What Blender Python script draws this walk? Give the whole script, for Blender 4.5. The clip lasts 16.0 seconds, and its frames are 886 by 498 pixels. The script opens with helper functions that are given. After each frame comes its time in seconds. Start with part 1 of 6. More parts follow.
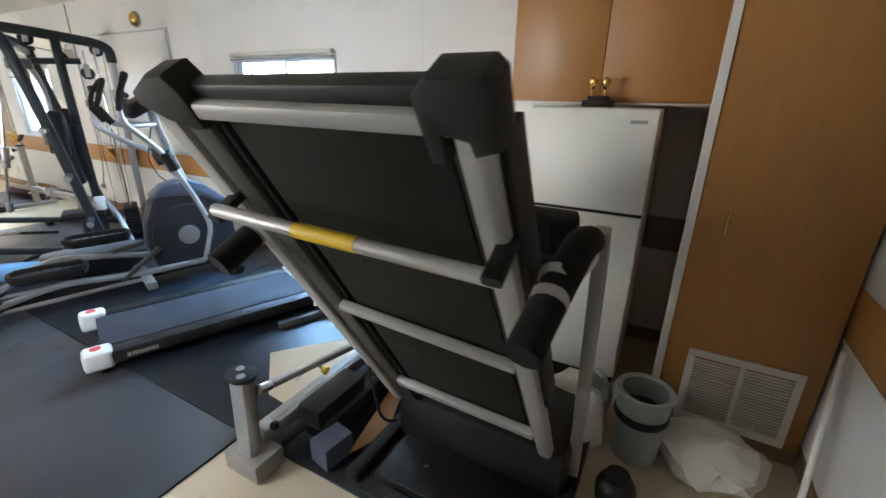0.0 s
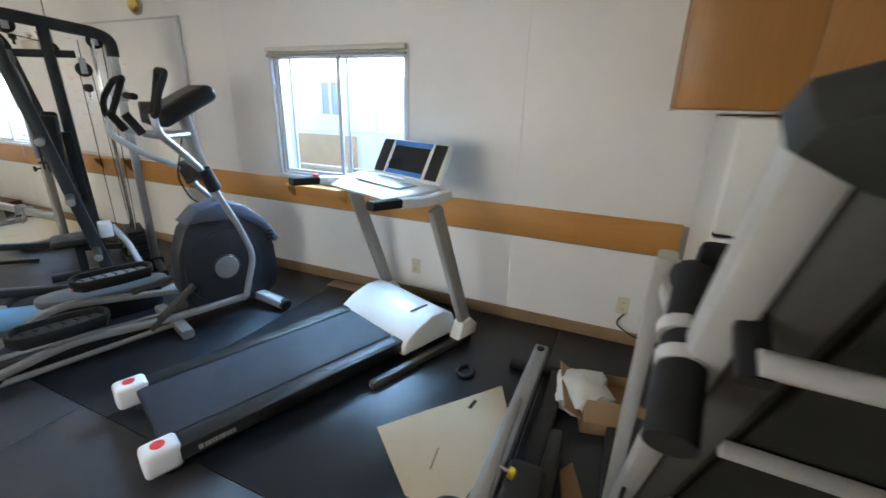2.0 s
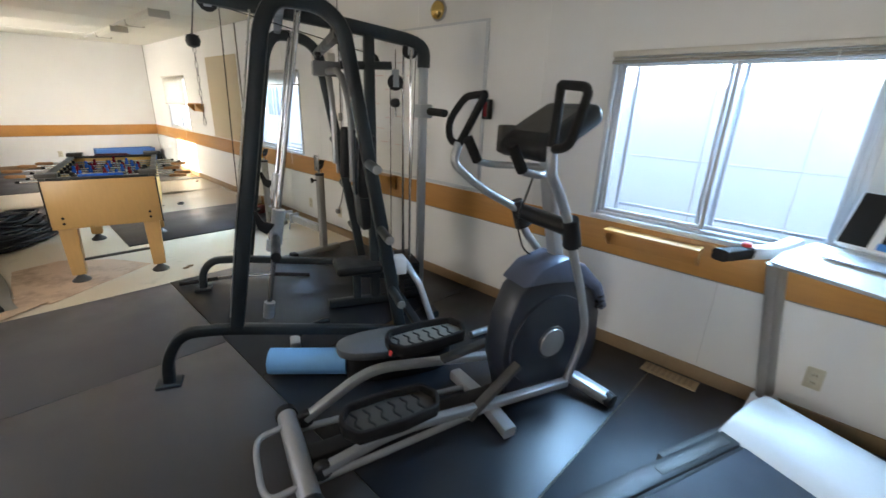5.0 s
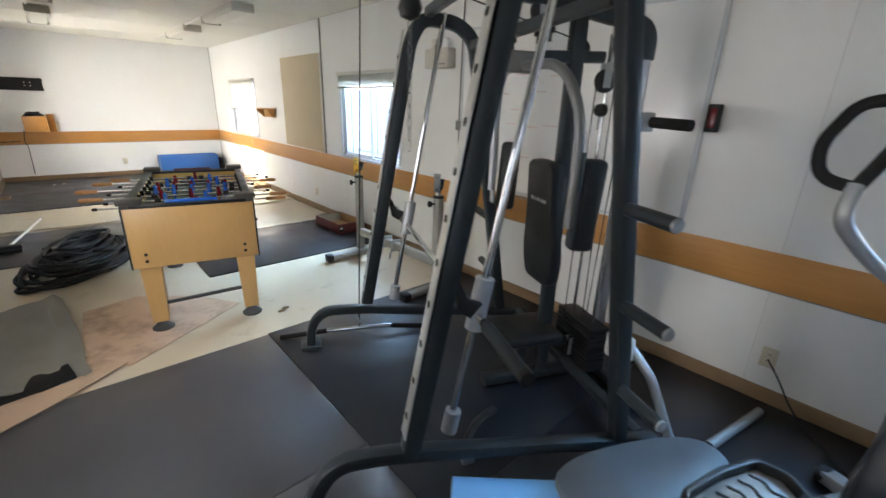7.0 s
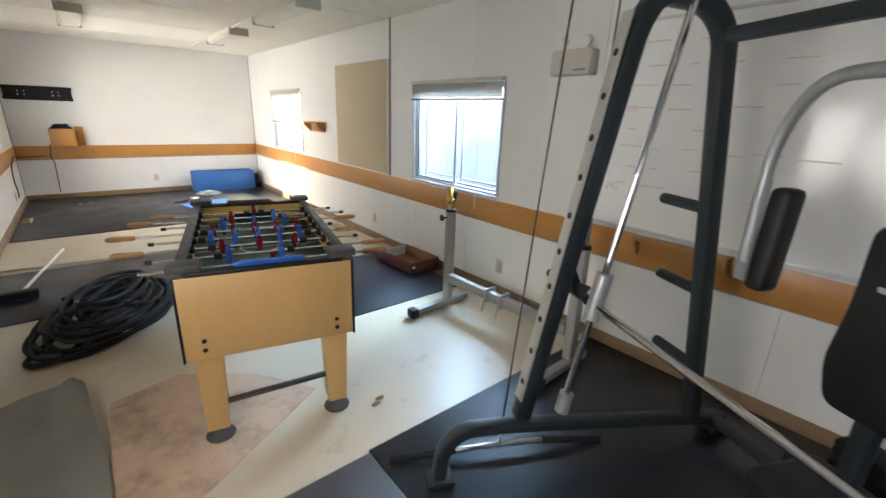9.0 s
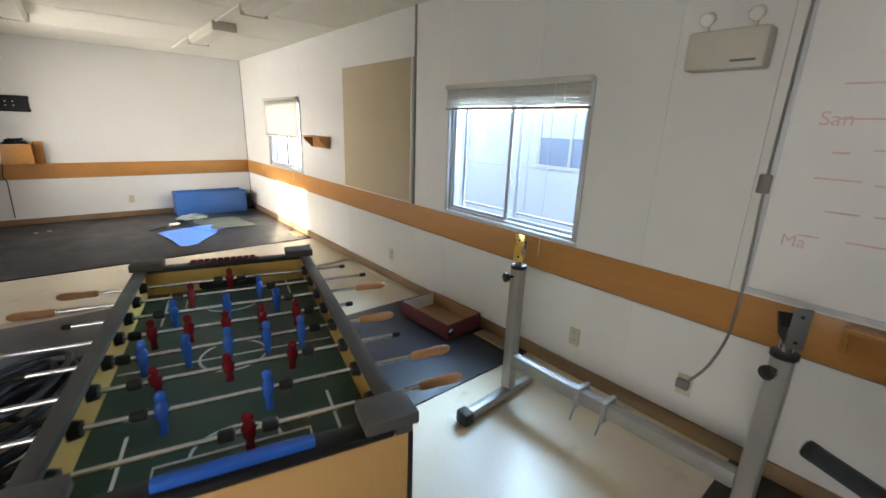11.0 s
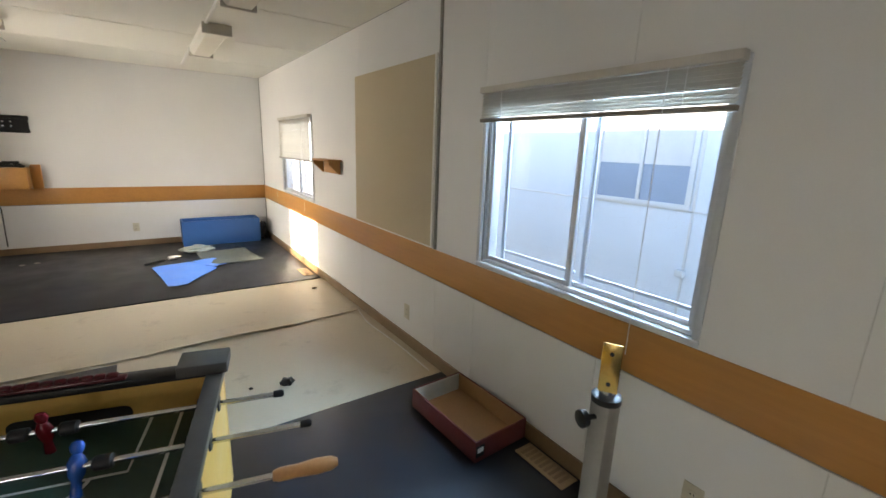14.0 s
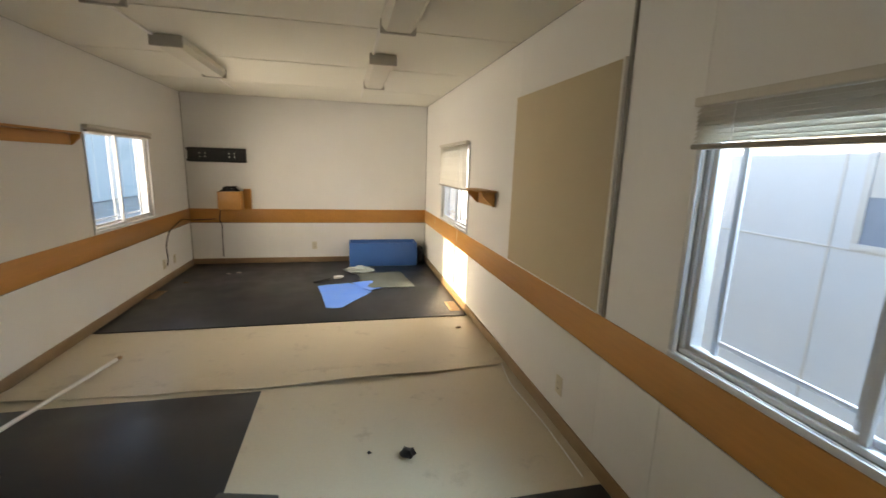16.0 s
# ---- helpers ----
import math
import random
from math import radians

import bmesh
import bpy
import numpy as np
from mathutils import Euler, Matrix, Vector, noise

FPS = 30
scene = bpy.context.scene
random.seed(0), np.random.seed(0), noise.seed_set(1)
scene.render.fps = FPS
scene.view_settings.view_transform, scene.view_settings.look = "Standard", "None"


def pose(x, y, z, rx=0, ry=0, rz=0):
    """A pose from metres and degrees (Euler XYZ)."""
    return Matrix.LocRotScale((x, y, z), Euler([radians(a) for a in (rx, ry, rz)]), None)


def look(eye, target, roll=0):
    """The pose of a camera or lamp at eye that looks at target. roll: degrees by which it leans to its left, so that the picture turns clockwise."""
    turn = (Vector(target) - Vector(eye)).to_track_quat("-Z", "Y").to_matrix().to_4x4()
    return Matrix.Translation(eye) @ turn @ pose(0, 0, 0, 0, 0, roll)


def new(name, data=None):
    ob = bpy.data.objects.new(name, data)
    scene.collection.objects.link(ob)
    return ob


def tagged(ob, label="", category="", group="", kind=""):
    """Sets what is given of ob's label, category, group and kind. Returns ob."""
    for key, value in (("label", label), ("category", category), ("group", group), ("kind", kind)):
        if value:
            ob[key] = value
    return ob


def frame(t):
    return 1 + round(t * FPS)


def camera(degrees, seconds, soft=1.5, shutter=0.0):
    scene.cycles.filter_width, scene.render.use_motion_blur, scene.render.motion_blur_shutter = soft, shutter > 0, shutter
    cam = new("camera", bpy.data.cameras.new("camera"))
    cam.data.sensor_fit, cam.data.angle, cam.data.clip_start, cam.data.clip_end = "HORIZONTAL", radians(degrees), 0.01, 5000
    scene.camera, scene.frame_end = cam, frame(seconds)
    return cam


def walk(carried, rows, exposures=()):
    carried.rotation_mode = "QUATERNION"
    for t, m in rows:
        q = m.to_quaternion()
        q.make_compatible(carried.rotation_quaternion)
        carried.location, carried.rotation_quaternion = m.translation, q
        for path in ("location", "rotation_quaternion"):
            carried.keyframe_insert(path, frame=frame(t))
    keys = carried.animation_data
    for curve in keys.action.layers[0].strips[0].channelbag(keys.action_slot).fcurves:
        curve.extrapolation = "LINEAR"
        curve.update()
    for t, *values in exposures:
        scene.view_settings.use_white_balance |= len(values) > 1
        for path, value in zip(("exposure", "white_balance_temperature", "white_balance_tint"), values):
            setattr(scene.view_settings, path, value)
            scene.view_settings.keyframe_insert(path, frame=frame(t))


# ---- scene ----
cam = camera(93.1, 16.0, shutter=0.4)
PATH = [
    (0, (-2.723, 0.352, 1.444), (-1.064, 1.246, 0.774), 1.1),
    (0.5, (-2.76, 0.575, 1.449), (-1.038, 1.341, 0.779), 1.2),
    (1, (-2.704, 0.847, 1.458), (-0.959, 1.56, 0.788), 1.4),
    (1.5, (-2.659, 1.106, 1.458), (-0.914, 1.818, 0.791), 1.5),
    (2, (-2.651, 1.363, 1.456), (-0.922, 2.115, 0.791), 1.5),
    (2.5, (-2.633, 1.6, 1.461), (-0.935, 2.412, 0.786), 1.6),
    (3, (-2.551, 1.859, 1.469), (-0.894, 2.761, 0.805), 1.8),
    (3.5, (-2.54, 2.093, 1.472), (-0.945, 3.1, 0.807), 1.8),
    (4, (-2.56, 2.342, 1.49), (-1.05, 3.469, 0.821), 1.7),
    (4.2, (-2.578, 2.432, 1.493), (-1.103, 3.607, 0.827), 1.8),
    (6.4, (-2.573, 3.754, 1.483), (-1.277, 5.13, 0.83), 2.0),
    (7, (-2.608, 4.104, 1.483), (-1.339, 5.507, 0.833), 1.9),
    (7.5, (-2.676, 4.406, 1.503), (-1.421, 5.829, 0.871), 2.0),
    (8, (-2.625, 4.704, 1.498), (-1.397, 6.149, 0.862), 2.0),
    (8.5, (-2.588, 4.993, 1.495), (-1.362, 6.444, 0.873), 2.1),
    (9.2, (-2.59, 5.409, 1.498), (-1.361, 6.868, 0.896), 2.2),
    (11.4, (-2.107, 6.472, 1.503), (-0.848, 7.931, 0.966), 2.2),
    (12, (-2.02, 6.655, 1.49), (-0.742, 8.11, 0.986), 2.2),
    (12.5, (-1.941, 6.83, 1.5), (-0.672, 8.291, 0.996), 2.0),
    (13, (-1.873, 6.924, 1.495), (-0.625, 8.41, 1.012), 2.1),
    (13.5, (-1.696, 7.027, 1.481), (-0.493, 8.553, 1.01), 2.1),
    (14, (-1.522, 7.084, 1.479), (-0.402, 8.676, 1.017), 2.1),
    (14.5, (-1.419, 7.221, 1.475), (-0.42, 8.892, 1.02), 2.0),
    (15, (-1.383, 7.343, 1.502), (-0.538, 9.102, 1.063), 2.0),
    (15.2, (-1.355, 7.409, 1.507), (-0.582, 9.203, 1.077), 1.9),
    (15.5, (-1.301, 7.491, 1.518), (-0.639, 9.333, 1.105), 2.0),
    (16, (-1.237, 7.588, 1.543), (-0.793, 9.498, 1.153), 1.8),
]
EXPOSURE = [(0, 4.0, 6700, 10), (0.5, 3.95, 6700, 10), (1.5, 3.68, 6850, 10), (3, 3.25, 7150, 11), (4, 3.2, 7200, 11), (6.5, 3.3, 6550, 10), (7.2, 3.35, 6500, 10),
            (8.3, 3.3, 6550, 10), (9.2, 3.25, 6600, 11), (11.4, 2.9, 6800, 11), (12.5, 2.75, 6900, 12), (14, 2.6, 7050, 12), (15, 2.45, 7350, 12), (15.5, 2.42, 7800, 12), (16, 2.37, 8200, 12)]
walk(cam, [(t, look(eye, target, roll)) for t, eye, target, roll in PATH], EXPOSURE)

# ---- world and light ----
# low sun from the west side, sky through the windows
SUN = Vector((3.45, -0.20, -1.07)).normalized()
world = bpy.data.worlds.new("world")
scene.world = world
world.use_nodes = True
wn = world.node_tree
sky = wn.nodes.new("ShaderNodeTexSky")
sky.sky_type = "NISHITA"
sky.sun_disc = False
sky.sun_elevation = radians(17.2)
sky.sun_rotation = radians(273)
sky.air_density = 1.0
sky.dust_density = 0.4
sky.ozone_density = 3.0
wn.links.new(sky.outputs[0], wn.nodes["Background"].inputs[0])
wn.nodes["Background"].inputs[1].default_value = 0.15
sun = new("sun", bpy.data.lights.new("sun", "SUN"))
sun.data.energy = 2.6
sun.data.angle = radians(0.6)
sun.data.color = (1.0, 0.86, 0.66)
sun.rotation_euler = SUN.to_track_quat("-Z", "Y").to_euler()


# daylight through the openings, standing in for the bright sky outside each window
def stand_in_light(x, y, z, direction, w, h, power, color, spread):
    lamp = new("window_daylight", bpy.data.lights.new("window_daylight", "AREA"))
    lamp.data.shape = "RECTANGLE"
    lamp.data.size, lamp.data.size_y = w, h
    lamp.data.energy, lamp.data.color, lamp.data.spread = power, color, radians(spread)
    lamp.matrix_basis = look((x, y, z), Vector((x, y, z)) + Vector(direction))
    return lamp


stand_in_light(0.62, 3.40, 2.06, (-1, 0, -0.66), 1.2, 0.7, 11, (0.32, 0.62, 1.0), 150)
stand_in_light(0.70, 8.29, 2.05, (-1, 0.1, -0.72), 1.3, 0.7, 13, (0.44, 0.70, 1.0), 150)
stand_in_light(0.60, 12.45, 1.90, (-1, 0, -0.62), 1.2, 0.7, 5.5, (0.86, 0.93, 1.0), 150)
stand_in_light(-4.20, 12.30, 1.36, (1, 0.02, -0.03), 1.4, 1.0, 12.5, (1.0, 0.94, 0.84), 160)
# fill lamps, added at two assumed west windows that are out of view
stand_in_light(-3.57, 2.60, 1.31, (1, -0.3, -0.08), 1.1, 0.84, 1.7, (1.0, 0.96, 0.88), 160)
stand_in_light(-3.57, 5.93, 1.31, (1, 0.15, -0.25), 1.1, 0.84, 2.4, (1.0, 0.93, 0.84), 170)

# ---- materials ----
def material(name, color, rough=0.6, metal=0.0, vary=0.12, scale=6.0, grain=90.0, bump=0.1, stain=None, stain_amount=0.0,
             stretch=(1, 1, 1), spec=0.5, spread=0.05, coat=0.0, stain_scale=0.0, stain_range=(0.54, 0.72), gloss=1.0):
    """Base colour with broad unevenness, fine grain, relief and optional stains."""
    m = bpy.data.materials.new(name)
    m.use_nodes = True
    nt = m.node_tree
    L = nt.links.new
    b = nt.nodes["Principled BSDF"]
    b.inputs["Metallic"].default_value = metal
    b.inputs["Specular IOR Level"].default_value = spec
    b.inputs["Coat Weight"].default_value = coat
    co = nt.nodes.new("ShaderNodeTexCoord")
    mp = nt.nodes.new("ShaderNodeMapping")
    mp.inputs["Scale"].default_value = stretch
    L(co.outputs["Object"], mp.inputs[0])
    info = nt.nodes.new("ShaderNodeObjectInfo")
    broad = nt.nodes.new("ShaderNodeTexNoise")
    broad.inputs["Scale"].default_value = scale
    broad.inputs["Detail"].default_value = 5
    fine = nt.nodes.new("ShaderNodeTexNoise")
    fine.inputs["Scale"].default_value = grain
    fine.inputs["Detail"].default_value = 3
    L(mp.outputs[0], broad.inputs["Vector"])
    L(mp.outputs[0], fine.inputs["Vector"])
    add = nt.nodes.new("ShaderNodeMath")
    add.operation = "MULTIPLY_ADD"
    add.inputs[1].default_value = 0.65
    half = nt.nodes.new("ShaderNodeMath")
    half.operation = "MULTIPLY"
    half.inputs[1].default_value = 0.35
    L(fine.outputs["Fac"], half.inputs[0])
    L(broad.outputs["Fac"], add.inputs[0])
    L(half.outputs[0], add.inputs[2])
    ramp = nt.nodes.new("ShaderNodeMapRange")
    ramp.inputs[1].default_value, ramp.inputs[2].default_value = 0.3, 0.7
    ramp.inputs[3].default_value, ramp.inputs[4].default_value = 1 - vary, 1 + vary
    L(add.outputs[0], ramp.inputs[0])
    rnd = nt.nodes.new("ShaderNodeMapRange")
    rnd.inputs[3].default_value, rnd.inputs[4].default_value = 1 - spread, 1 + spread
    L(info.outputs["Random"], rnd.inputs[0])
    both = nt.nodes.new("ShaderNodeMath")
    both.operation = "MULTIPLY"
    L(ramp.outputs[0], both.inputs[0])
    L(rnd.outputs[0], both.inputs[1])
    tint = nt.nodes.new("ShaderNodeMix")
    tint.data_type = "RGBA"
    tint.blend_type = "MULTIPLY"
    tint.inputs["Factor"].default_value = 1
    tint.inputs["A"].default_value = (*color, 1)
    L(both.outputs[0], tint.inputs["B"])
    out = tint.outputs["Result"]
    if stain:
        sp = nt.nodes.new("ShaderNodeTexNoise")
        sp.inputs["Scale"].default_value = stain_scale or scale * 0.45
        sp.inputs["Detail"].default_value = 8
        sp.inputs["Roughness"].default_value = 0.65
        L(co.outputs["Object"], sp.inputs["Vector"])
        sr = nt.nodes.new("ShaderNodeMapRange")
        sr.inputs[1].default_value, sr.inputs[2].default_value = stain_range
        sr.inputs[4].default_value = stain_amount
        L(sp.outputs["Fac"], sr.inputs[0])
        mix = nt.nodes.new("ShaderNodeMix")
        mix.data_type = "RGBA"
        mix.inputs["B"].default_value = (*stain, 1)
        L(sr.outputs[0], mix.inputs["Factor"])
        L(out, mix.inputs["A"])
        out = mix.outputs["Result"]
    L(out, b.inputs["Base Color"])
    rr = nt.nodes.new("ShaderNodeMapRange")
    rr.inputs[1].default_value, rr.inputs[2].default_value = 0.3, 0.7
    low, high = rough - 0.12 * gloss, rough + 0.1 * gloss
    rr.inputs[3].default_value = max(low, 0.29) if rough > 0.28 else max(low, 0.03)
    rr.inputs[4].default_value = min(high, 1) if rough > 0.28 else min(high, 0.26)
    L(broad.outputs["Fac"], rr.inputs[0])
    L(rr.outputs[0], b.inputs["Roughness"])
    if bump:
        bp = nt.nodes.new("ShaderNodeBump")
        bp.inputs["Strength"].default_value = bump
        bp.inputs["Distance"].default_value = 0.004
        L(add.outputs[0], bp.inputs["Height"])
        L(bp.outputs[0], b.inputs["Normal"])
    return m


M_WALL = material("white_wall_panel", (0.70, 0.695, 0.68), 0.5, vary=0.035, scale=1.5, grain=160, bump=0.06, spread=0.02, stain=(0.5, 0.46, 0.4), stain_amount=0.12)
M_SEAM = material("wall_joint", (0.26, 0.25, 0.23), 0.8, vary=0.1)
M_ROOF = material("dark_roof_deck", (0.05, 0.048, 0.045), 0.9, vary=0.2)
M_CEIL = material("ceiling_panel", (0.74, 0.72, 0.64), 0.75, vary=0.04, scale=1.2, grain=120, bump=0.15)
M_BAND = material("orange_wood_laminate", (0.44, 0.205, 0.052), 0.42, vary=0.14, scale=3, grain=40, stretch=(1, 0.12, 1.5), bump=0.04, spread=0.03)
M_BAND_V = material("orange_wood_door", (0.40, 0.19, 0.055), 0.42, vary=0.14, scale=3, grain=40, stretch=(1, 1.5, 0.12), bump=0.04, spread=0.02)
M_BASE = material("brown_baseboard", (0.25, 0.165, 0.09), 0.5, vary=0.15, scale=4)
M_VINYL = material("beige_vinyl_floor", (0.56, 0.48, 0.355), 0.38, vary=0.05, scale=2.2, grain=60, bump=0.03, stain=(0.20, 0.15, 0.10), stain_amount=0.38, stain_scale=4.0, stain_range=(0.585, 0.72), gloss=0.35)
# black rubber tinted blue: window sheen put into the base colour
M_RUBBER = material("black_rubber_mat", (0.008, 0.0110, 0.017), 0.34, spec=0.55, vary=0.2, scale=3, grain=260, bump=0.25, stain=(0.024, 0.027, 0.036), stain_amount=0.35)
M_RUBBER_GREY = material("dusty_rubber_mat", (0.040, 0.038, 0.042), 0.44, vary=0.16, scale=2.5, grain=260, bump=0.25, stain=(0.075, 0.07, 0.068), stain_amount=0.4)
# lighter copy of the dusty mat: window light put into the colour
M_RUBBER_LIT = material("lit_rubber_mat", (0.058, 0.056, 0.060), 0.42, vary=0.16, scale=2.5, grain=260, bump=0.25, stain=(0.075, 0.072, 0.07), stain_amount=0.4)
M_TRIM = material("white_trim", (0.74, 0.72, 0.68), 0.5, vary=0.05)
M_ALU = material("aluminium_frame", (0.54, 0.56, 0.59), 0.42, 0.2, vary=0.06, bump=0.03)
M_BLIND = material("cream_blind", (0.54, 0.51, 0.45), 0.5, vary=0.05)
M_BLINDRAIL = material("taupe_blind_rail", (0.28, 0.25, 0.21), 0.5, vary=0.08)
M_TAN = material("tan_pinboard", (0.50, 0.42, 0.29), 0.85, vary=0.07, scale=2, grain=220, bump=0.3)
M_GREYPAD = material("grey_vinyl_pad", (0.085, 0.095, 0.105), 0.4, vary=0.12, scale=8, grain=200, bump=0.1)
M_UNDERSIDE = material("deck_underside", (0.019, 0.019, 0.016), 0.8, vary=0.08, scale=4, spec=0.2)
M_GREYSHEET = material("grey_green_sheet", (0.095, 0.11, 0.10), 0.7, vary=0.15, scale=5)
M_BOARD = material("whiteboard", (0.76, 0.76, 0.76), 0.18, vary=0.03, scale=2, bump=0.01)
M_BLACK = material("black_plastic", (0.013, 0.0135, 0.015), 0.45, vary=0.2, scale=8, spec=0.35)
M_FOAM = material("black_foam_grip", (0.012, 0.012, 0.013), 0.85, spec=0.3, vary=0.2, grain=300, bump=0.4)
M_VINYLPAD = material("black_vinyl_pad", (0.009, 0.010, 0.011), 0.5, spec=0.35, vary=0.15, scale=10, grain=200, bump=0.15)
M_GREYMETAL = material("charcoal_painted_steel", (0.023, 0.030, 0.035), 0.40, 0.1, spec=0.4, vary=0.12, scale=9, bump=0.04)
M_SILVER = material("silver_painted_steel", (0.36, 0.37, 0.385), 0.36, 0.55, vary=0.08, scale=7, bump=0.04)
M_WARMGREY = material("warm_grey_steel", (0.31, 0.30, 0.285), 0.4, 0.3, vary=0.08, scale=7, bump=0.04)
M_FRAMESILVER = material("light_silver_frame", (0.41, 0.41, 0.40), 0.38, 0.25, vary=0.07, scale=6, bump=0.04, stain=(0.36, 0.35, 0.34), stain_amount=0.2)
M_STRIP = material("brushed_steel_strip", (0.50, 0.50, 0.48), 0.32, 0.7, vary=0.14, scale=9, bump=0.06, stain=(0.62, 0.60, 0.55), stain_amount=0.4)
M_CHROME = material("chrome", (0.72, 0.73, 0.74), 0.14, 1.0, vary=0.05, bump=0.0)
M_WHITEPL = material("white_plastic", (0.70, 0.71, 0.71), 0.38, vary=0.04, scale=5, bump=0.03, stain=(0.5, 0.48, 0.45), stain_amount=0.15)
M_FRIDGE = material("white_enamel", (0.72, 0.73, 0.70), 0.32, vary=0.03, scale=3, grain=200, bump=0.06)
# the belt's bluish base colour imitates the sky reflected from the window
M_BELT = material("treadmill_belt", (0.024, 0.028, 0.040), 0.66, spec=0.4, vary=0.12, scale=5, grain=320, bump=0.2, stain=(0.04, 0.04, 0.043), stain_amount=0.3)
M_MAPLE = material("maple_laminate", (0.52, 0.315, 0.12), 0.42, vary=0.08, scale=3, grain=40, stretch=(1.5, 1.5, 0.3), bump=0.03)
M_YELLOWWOOD = material("yellow_wood", (0.60, 0.38, 0.10), 0.45, vary=0.1, scale=4)
M_HANDLE = material("turned_wood_handle", (0.42, 0.21, 0.085), 0.45, vary=0.18, scale=14)
M_GREYLAM = material("grey_laminate", (0.065, 0.062, 0.058), 0.5, spec=0.3, vary=0.12, scale=6)
M_FIELD = material("green_field", (0.030, 0.075, 0.055), 0.35, vary=0.1, scale=5)
M_BLUEPL = material("blue_plastic", (0.02, 0.10, 0.42), 0.28, vary=0.1, scale=10)
M_REDPL = material("dark_red_plastic", (0.15, 0.008, 0.014), 0.28, vary=0.1, scale=10)
M_MAROON = material("deep_maroon_plastic", (0.075, 0.006, 0.010), 0.35, vary=0.15, scale=12)
M_BLUE = material("blue_vinyl", (0.03, 0.12, 0.36), 0.5, vary=0.1, scale=4)
M_BLUESHEET = material("bright_blue_foam_sheet", (0.08, 0.22, 0.68), 0.6, vary=0.08, scale=5)
M_SKYBLUE = material("light_blue_foam", (0.16, 0.40, 0.72), 0.7, vary=0.08, scale=6, grain=250, bump=0.2)
M_CARPET = material("beige_carpet_piece", (0.56, 0.40, 0.28), 0.95, vary=0.12, scale=3, grain=350, bump=0.5, stain=(0.15, 0.11, 0.075), stain_amount=0.6, stain_scale=3.2, stain_range=(0.48, 0.66))
M_GREYCARPET = material("grey_rubber_backed_carpet", (0.25, 0.24, 0.21), 0.95, vary=0.15, scale=5, grain=320, bump=0.6)
M_HOSE = material("black_hose", (0.011, 0.011, 0.012), 0.55, spec=0.3, vary=0.2, scale=10)
M_CARDBOARD = material("cardboard", (0.50, 0.42, 0.30), 0.85, vary=0.07, scale=3, grain=120, bump=0.1)
M_BROWNCARD = material("brown_cardboard", (0.34, 0.215, 0.115), 0.85, vary=0.08, scale=3, grain=120, bump=0.1)
M_TRAYIN = material("tray_inside_brown", (0.36, 0.20, 0.085), 0.7, vary=0.1, scale=4)
M_TRAYOUT = material("tray_outside_maroon", (0.16, 0.035, 0.035), 0.6, vary=0.2, scale=8)
M_PAPER = material("crumpled_white_plastic", (0.62, 0.60, 0.54), 0.5, vary=0.1, scale=8)
M_PALEGREEN = material("pale_grey_green_plastic", (0.33, 0.37, 0.35), 0.4, vary=0.12, scale=6)
M_YELLOW = material("yellow_label", (0.75, 0.50, 0.02), 0.45, vary=0.06)
M_RED = material("red_plastic", (0.65, 0.05, 0.05), 0.4, vary=0.06)
M_GOLD = material("gold_metal", (0.70, 0.48, 0.16), 0.22, 1.0, vary=0.05)
M_IVORY = material("ivory_plate", (0.56, 0.52, 0.40), 0.4, vary=0.04)
M_DARK = material("dark_hole", (0.010, 0.010, 0.010), 0.8, vary=0.1)
M_PLUM = material("dark_navy_shell", (0.022, 0.026, 0.036), 0.32, vary=0.06, scale=6, bump=0.03)
M_SHELLBLUE = material("blue_grey_shell", (0.075, 0.09, 0.135), 0.34, vary=0.1, scale=6)
M_SCREENBLUE = material("blue_console_print", (0.05, 0.22, 0.60), 0.35, vary=0.08)
M_SIDING = material("neighbour_siding", (0.84, 0.86, 0.87), 0.6, vary=0.04, scale=1.5)
M_FARSIDING = material("pale_blue_siding", (0.40, 0.46, 0.52), 0.6, vary=0.05, scale=1.5)
M_NGLASS = material("neighbour_window_glass", (0.36, 0.42, 0.50), 0.2, vary=0.1, scale=2)
M_GROUND = material("gravel_ground", (0.42, 0.40, 0.36), 0.9, vary=0.25, scale=1.5, grain=40, bump=0.8)
M_INK = material("faded_red_marker", (0.66, 0.50, 0.49), 0.5, vary=0.15, scale=20)
M_TANWALL = material("tan_siding", (0.55, 0.38, 0.22), 0.7, vary=0.1)
M_LAMP = material("lamp_diffuser", (0.66, 0.63, 0.54), 0.35, vary=0.03)
M_LAMPEND = material("lamp_end_cap", (0.46, 0.43, 0.37), 0.5, vary=0.05)
M_REGISTER = material("tan_register_paint", (0.33, 0.23, 0.13), 0.5, vary=0.12, scale=8)
M_PIVOT = material("grey_cast_bracket", (0.15, 0.155, 0.16), 0.4, 0.3, vary=0.12, scale=9)
M_RAILGREY = material("dull_grey_rail", (0.075, 0.075, 0.07), 0.5, 0.2, vary=0.1, scale=6)
M_CAP = material("grained_black_plastic", (0.022, 0.023, 0.022), 0.6, vary=0.12, scale=8, spec=0.35, grain=260, bump=0.2)
M_STORM = material("pale_blue_grey_frame", (0.50, 0.53, 0.58), 0.4, 0.1, vary=0.06)
M_WIRE = material("grey_wire", (0.20, 0.20, 0.19), 0.5, vary=0.1)

M_GLASS = bpy.data.materials.new("window_glass")
M_GLASS.use_nodes = True
g = M_GLASS.node_tree
gb = g.nodes["Principled BSDF"]
gb.inputs["Base Color"].default_value = (0.96, 0.98, 1.0, 1)
gb.inputs["Roughness"].default_value = 0.0
gb.inputs["IOR"].default_value = 1.12
